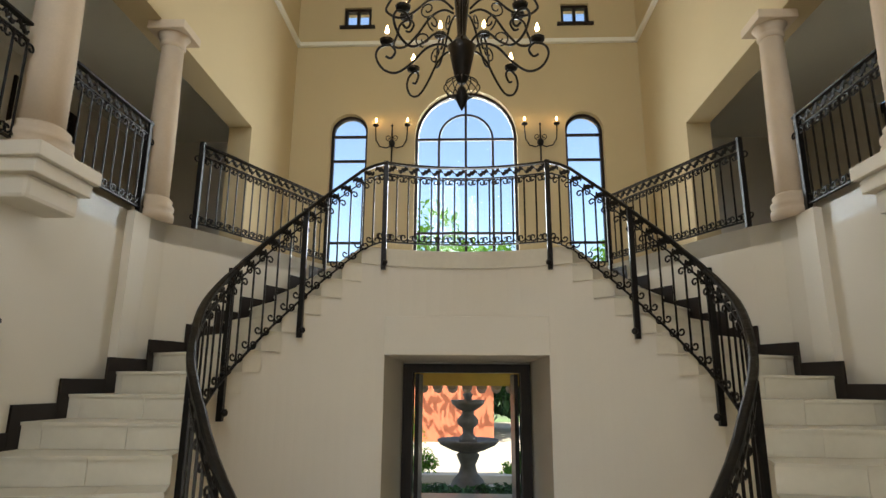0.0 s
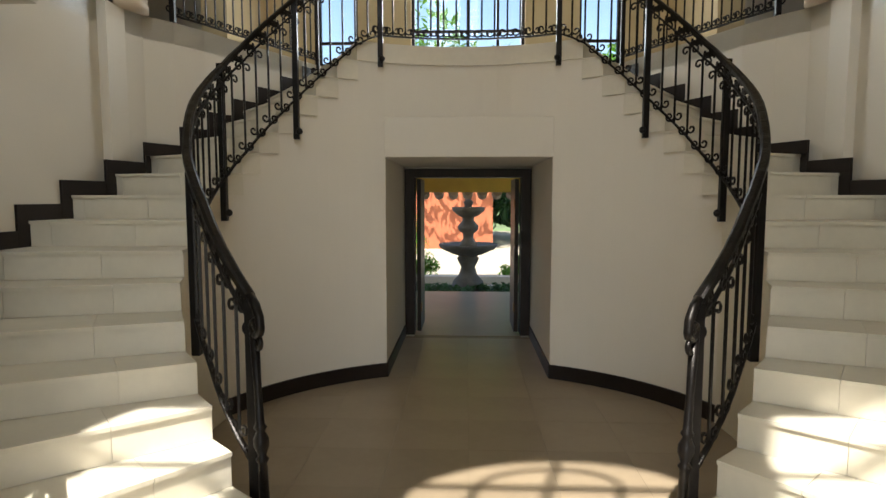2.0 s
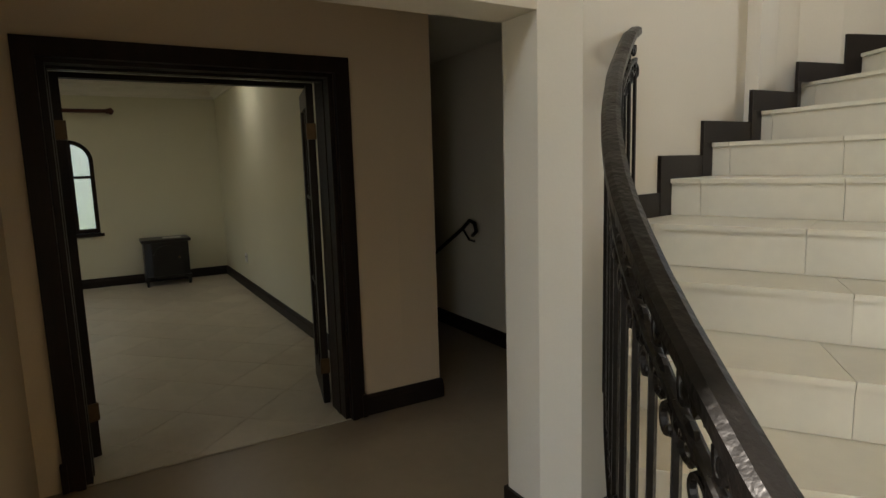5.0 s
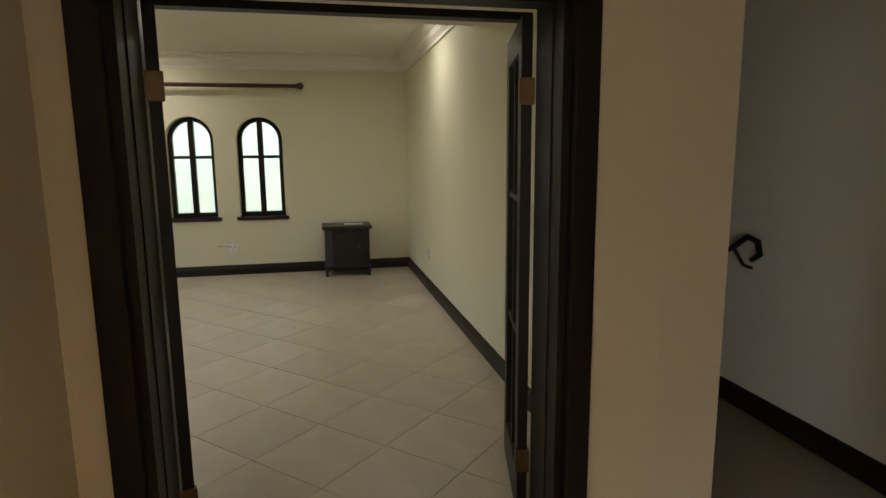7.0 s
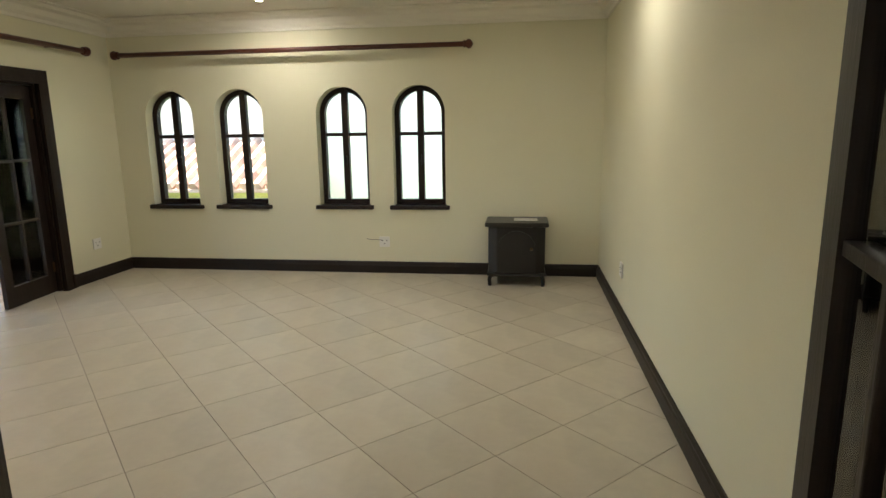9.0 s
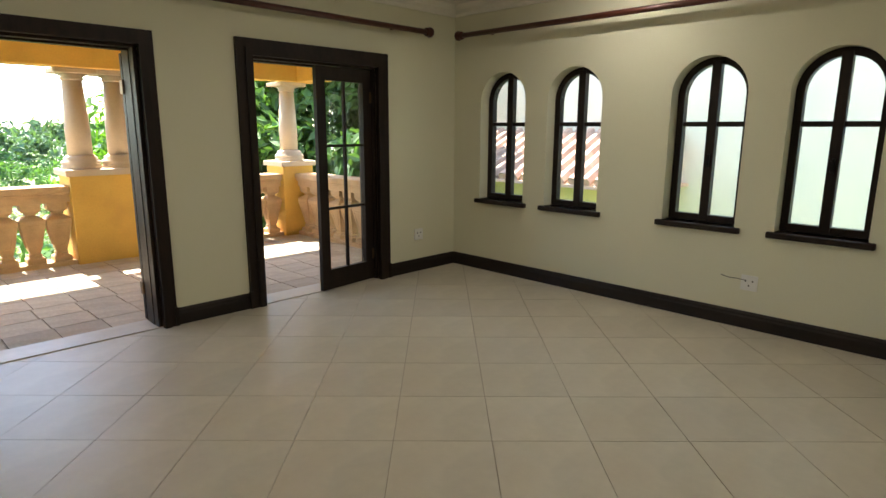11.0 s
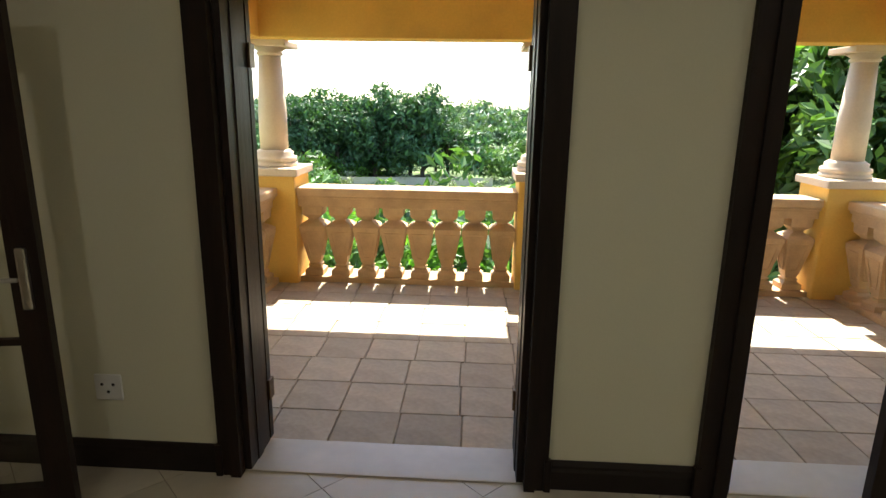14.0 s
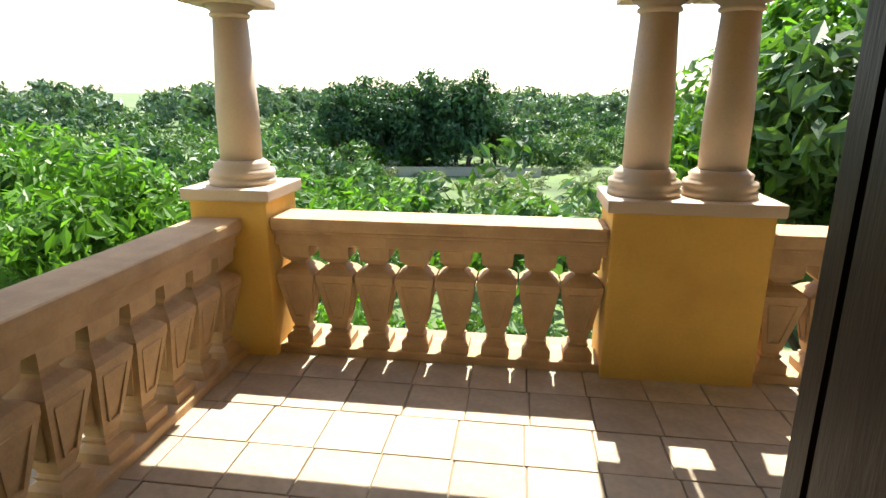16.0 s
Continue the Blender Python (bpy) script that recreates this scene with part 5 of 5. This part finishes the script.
def woods(name, label, material, spots, seed, leaves, size):
    """Many crowns merged into one stuff object."""
    g = np.random.default_rng(seed)
    out = []
    for x, y, z, s, h in spots:
        c, r = crown_clumps(g, 14, s, h, 0.25 * h, s * 0.42)
        out.append(leaf_quads(g, c, r, leaves, size * s ** 0.5, 0.7, 0.1) + np.array([x, y, z]))
    ob = part(name, leaves_mesh(name, np.concatenate(out), material), None)
    return tagged(ob, label, "woods", "", "stuff")


def fan(n, d0, d1, a0, a1, s0, s1, g, keep=lambda d, a: True):
    spots = []
    while len(spots) < n:
        d, a = d0 + (d1 - d0) * g.random() ** 0.8, a0 + (a1 - a0) * g.random()
        if not keep(d, a):
            continue
        x, y = -6.4 + d * math.sin(radians(a)), -0.9 - d * math.cos(radians(a))
        s = s0 + (s1 - s0) * g.random()
        spots.append((x, y, land_z(x, y) - 0.4, s, s * (1.1 + 0.5 * g.random())))
    return spots


def off_field(d, a):
    """Keeps the open scrub field in the valley clear."""
    return not (-15 < a < 14 and 34 < d < 74)


woods("woods_mid", "rounded green bushes and trees filling the valley", LEAF_MID, fan(360, 18, 125, -75, 75, 1.6, 3.4, rng, off_field), 1, 420, 0.21)
woods("woods_bright", "sunlit bright green bushes in the valley", LEAF_BRIGHT, fan(120, 16, 90, -75, 75, 1.2, 2.6, rng, off_field), 2, 420, 0.19)
woods("woods_dark", "darker trees scattered through the valley", LEAF_DARK, fan(150, 40, 150, -75, 75, 2.2, 4.2, rng, off_field), 3, 380, 0.25)
woods("woods_far", "wooded ridge along the horizon with haze painted into its leaves", LEAF_HAZE, fan(380, 120, 280, -75, 75, 3.4, 6.0, rng), 4, 330, 0.42)
woods("scrub", "pale dry scrub on the open field", SCRUB, fan(230, 26, 76, -20, 19, 0.5, 1.1, rng), 6, 130, 0.2)
fence = thing("far_fence", "weathered grey fence along the grove", "fence")
for i in range(46):
    ang = radians(7.7 + 11 - 0.45 * i)
    x, y = -6.4 + 70 * math.sin(ang), -0.9 - 70 * math.cos(ang)
    part("fence_panel", box(-0.27, 0.27, -0.03, 0.03, 0, 1.3), PAVE, fence, m=T((x, y, land_z(x, y) - 0.2)) @ pose(0, 0, 0, 0, 0, math.degrees(ang)))
# a far house roof among the trees
hs = thing("far_house", "low white house among the trees on the ridge", "house", T((75, -150, -3.6)))
part("wall", box(-7, 7, -3, 3, -3, 1.6), NEIGH, hs)
part("roof", prism([(-7.5, -3.5), (7.5, -3.5), (7.5, 3.5), (-7.5, 3.5)], 1.6, 2.2), PAVE, hs)
# garden planting behind the house
for x, y, s, h in ((-0.95, 13.6, 0.3, 0.5), (1.1, 13.6, 0.3, 0.5), (-1.6, 16.5, 0.5, 1.6)):
    p = FOYER @ Vector((x, y, -0.3))
    t = thing("hedge", "clipped green garden hedge", "hedge", T(p))
    g = np.random.default_rng(int(100 + x * 10))
    c, r = crown_clumps(g, 12, s, h, 0.05, s * 0.5)
    part("crown", leaves_mesh("hedge", leaf_quads(g, c, r, 1500, 0.035, 0.8), LEAF_BRIGHT), None, t)
bed = []
g = np.random.default_rng(9)
for i in range(26):
    p = FOYER @ Vector((-2.2 + 4.4 * i / 25, 10.9 + 0.5 * g.random(), -0.3))
    bed.append((p.x, p.y, p.z, 0.2, 0.22))
woods("ground_cover", "low leafy planting at the fountain", LEAF_DARK, bed, 8, 160, 0.1)
GARDEN = tree_meshes("garden", 41, 3.2, 5.0, 2.5, 40, 1.0, 7000, 0.16, LEAF_BRIGHT, 0.2)
for x, y, s in ((4.2, 24.0, 1.0), (8.0, 25, 1.1)):
    p = FOYER @ Vector((x, y, -0.3))
    tree(GARDEN, p.x, p.y, p.z, s, 40 * x, "leafy green garden tree behind the house")
for x, y, s in ((-0.4, 25.2, 1.3), (3.6, 26.0, 0.8)):
    p = FOYER @ Vector((x, y, -1.0))
    tree(GARDEN, p.x, p.y, p.z + 0.2, s, 70 * y, "leafy green garden tree behind the house")
hill = [tuple(FOYER @ Vector((-8 + 22 * g.random(), 27 + 12 * g.random(), -0.5))) + (2.2, 3.0) for i in range(22)]
woods("garden_shrubs", "dark shrubs at the end of the garden", LEAF_DARK, hill, 12, 420, 0.2)

# ---- floor tiles, last ----
def tile_mesh(name, w, d, material, bevel=0.003, z=0.012):
    return mesh_of(name, box(-w / 2, w / 2, -d / 2, d / 2, -z, 0, bevel), material)


floor_room = bpy.data.objects["floor_living_room"]
S = 0.49
TM = tile_mesh("floor_tile", S - 0.004, S - 0.004, TILE, 0)
ox, oy = -6.25, -1.06
c45 = math.sqrt(0.5)
rest = bmesh.new()


def clip_tile(poly, x0, x1, y0, y1):
    """A tile's outline cut to the room."""
    for axis, lim, sgn in ((0, x0, 1), (0, x1, -1), (1, y0, 1), (1, y1, -1)):
        out = []
        for i in range(len(poly)):
            p, q = poly[i], poly[(i + 1) % len(poly)]
            a, b = (p[axis] - lim) * sgn, (q[axis] - lim) * sgn
            if a >= 0:
                out.append(p)
            if a * b < 0:
                f = a / (a - b)
                out.append((p[0] + (q[0] - p[0]) * f, p[1] + (q[1] - p[1]) * f))
        poly = out
        if len(poly) < 3:
            return []
    return poly


for i in range(-16, 17):
    for j in range(-16, 17):
        u, v = (i + 0.5) * S, (j + 0.5) * S
        cx, cy = ox + (u - v) * c45, oy + (u + v) * c45
        h = S / 2 * math.sqrt(2)
        if RX0 + h < cx < RX1 - h and RY0 + h < cy < RY1 - h:
            part("floor_tile", TM, None, floor_room, m=T((cx, cy, 0)) @ pose(0, 0, 0, 0, 0, 45))
        else:
            h -= 0.003
            poly = clip_tile([(cx + h, cy), (cx, cy + h), (cx - h, cy), (cx, cy - h)], RX0, RX1 + 0.26, RY0, RY1)
            if len(poly) >= 3:
                prism(poly, -0.012, 0, rest)
tagged(part("floor_tile_cut", rest, TILE, floor_room), "cut cream tiles along the walls", "", "", "stuff")
floor_hall = bpy.data.objects["floor_stair_hall"]
HM = tile_mesh("floor_tile", 0.4985, 0.4985, FOYER_FLOOR, 0, 0.006)
for i in range(12):
    for j in range(17):
        part("floor_tile", HM, None, floor_hall, m=T((-2.75 + 0.5 * i, -1.55 + 0.5 * j, 0)))
floor_out = bpy.data.objects["floor_balcony"]
rows_y = [-1.9 - 0.335 * j for j in range(9)]
VAR = [tile_mesh("stone_tile", 0.322 - 0.004 * q, 0.327, SLATE, 0.004, 0.02) for q in range(3)]
k = 0
for j, y in enumerate(rows_y):
    for i in range(17):
        k += 1
        part("stone_tile", VAR[k % 3], None, floor_out, m=T((-9.9 + 0.326 * i + 0.012 * ((j * 7) % 3 - 1), y, -0.002 + 0.003 * ((k * 13) % 5) / 5)))

# ---- skylight through the openings, and an added fill lamp ----
window_light("skylight_landing", FOYER @ T((0, BACK + 0.35, 4.6)) @ pose(0, 0, 0, -90, 0, 0), 1.5, 3.2, 95)
window_light("skylight_entrance", FOYER @ T((-0.45, FRONT - 0.1, 7.0)) @ pose(0, 0, 0, 90, 0, 0), 1.6, 3.6, 85)
# added fill lamp behind the camera, brightens the lower hall
window_light("fill_doorway", FOYER @ T((0, FRONT - 0.05, 1.25)) @ pose(0, 0, 0, 90, 0, 0), 1.6, 2.3, 16, (1.0, 0.95, 0.86))
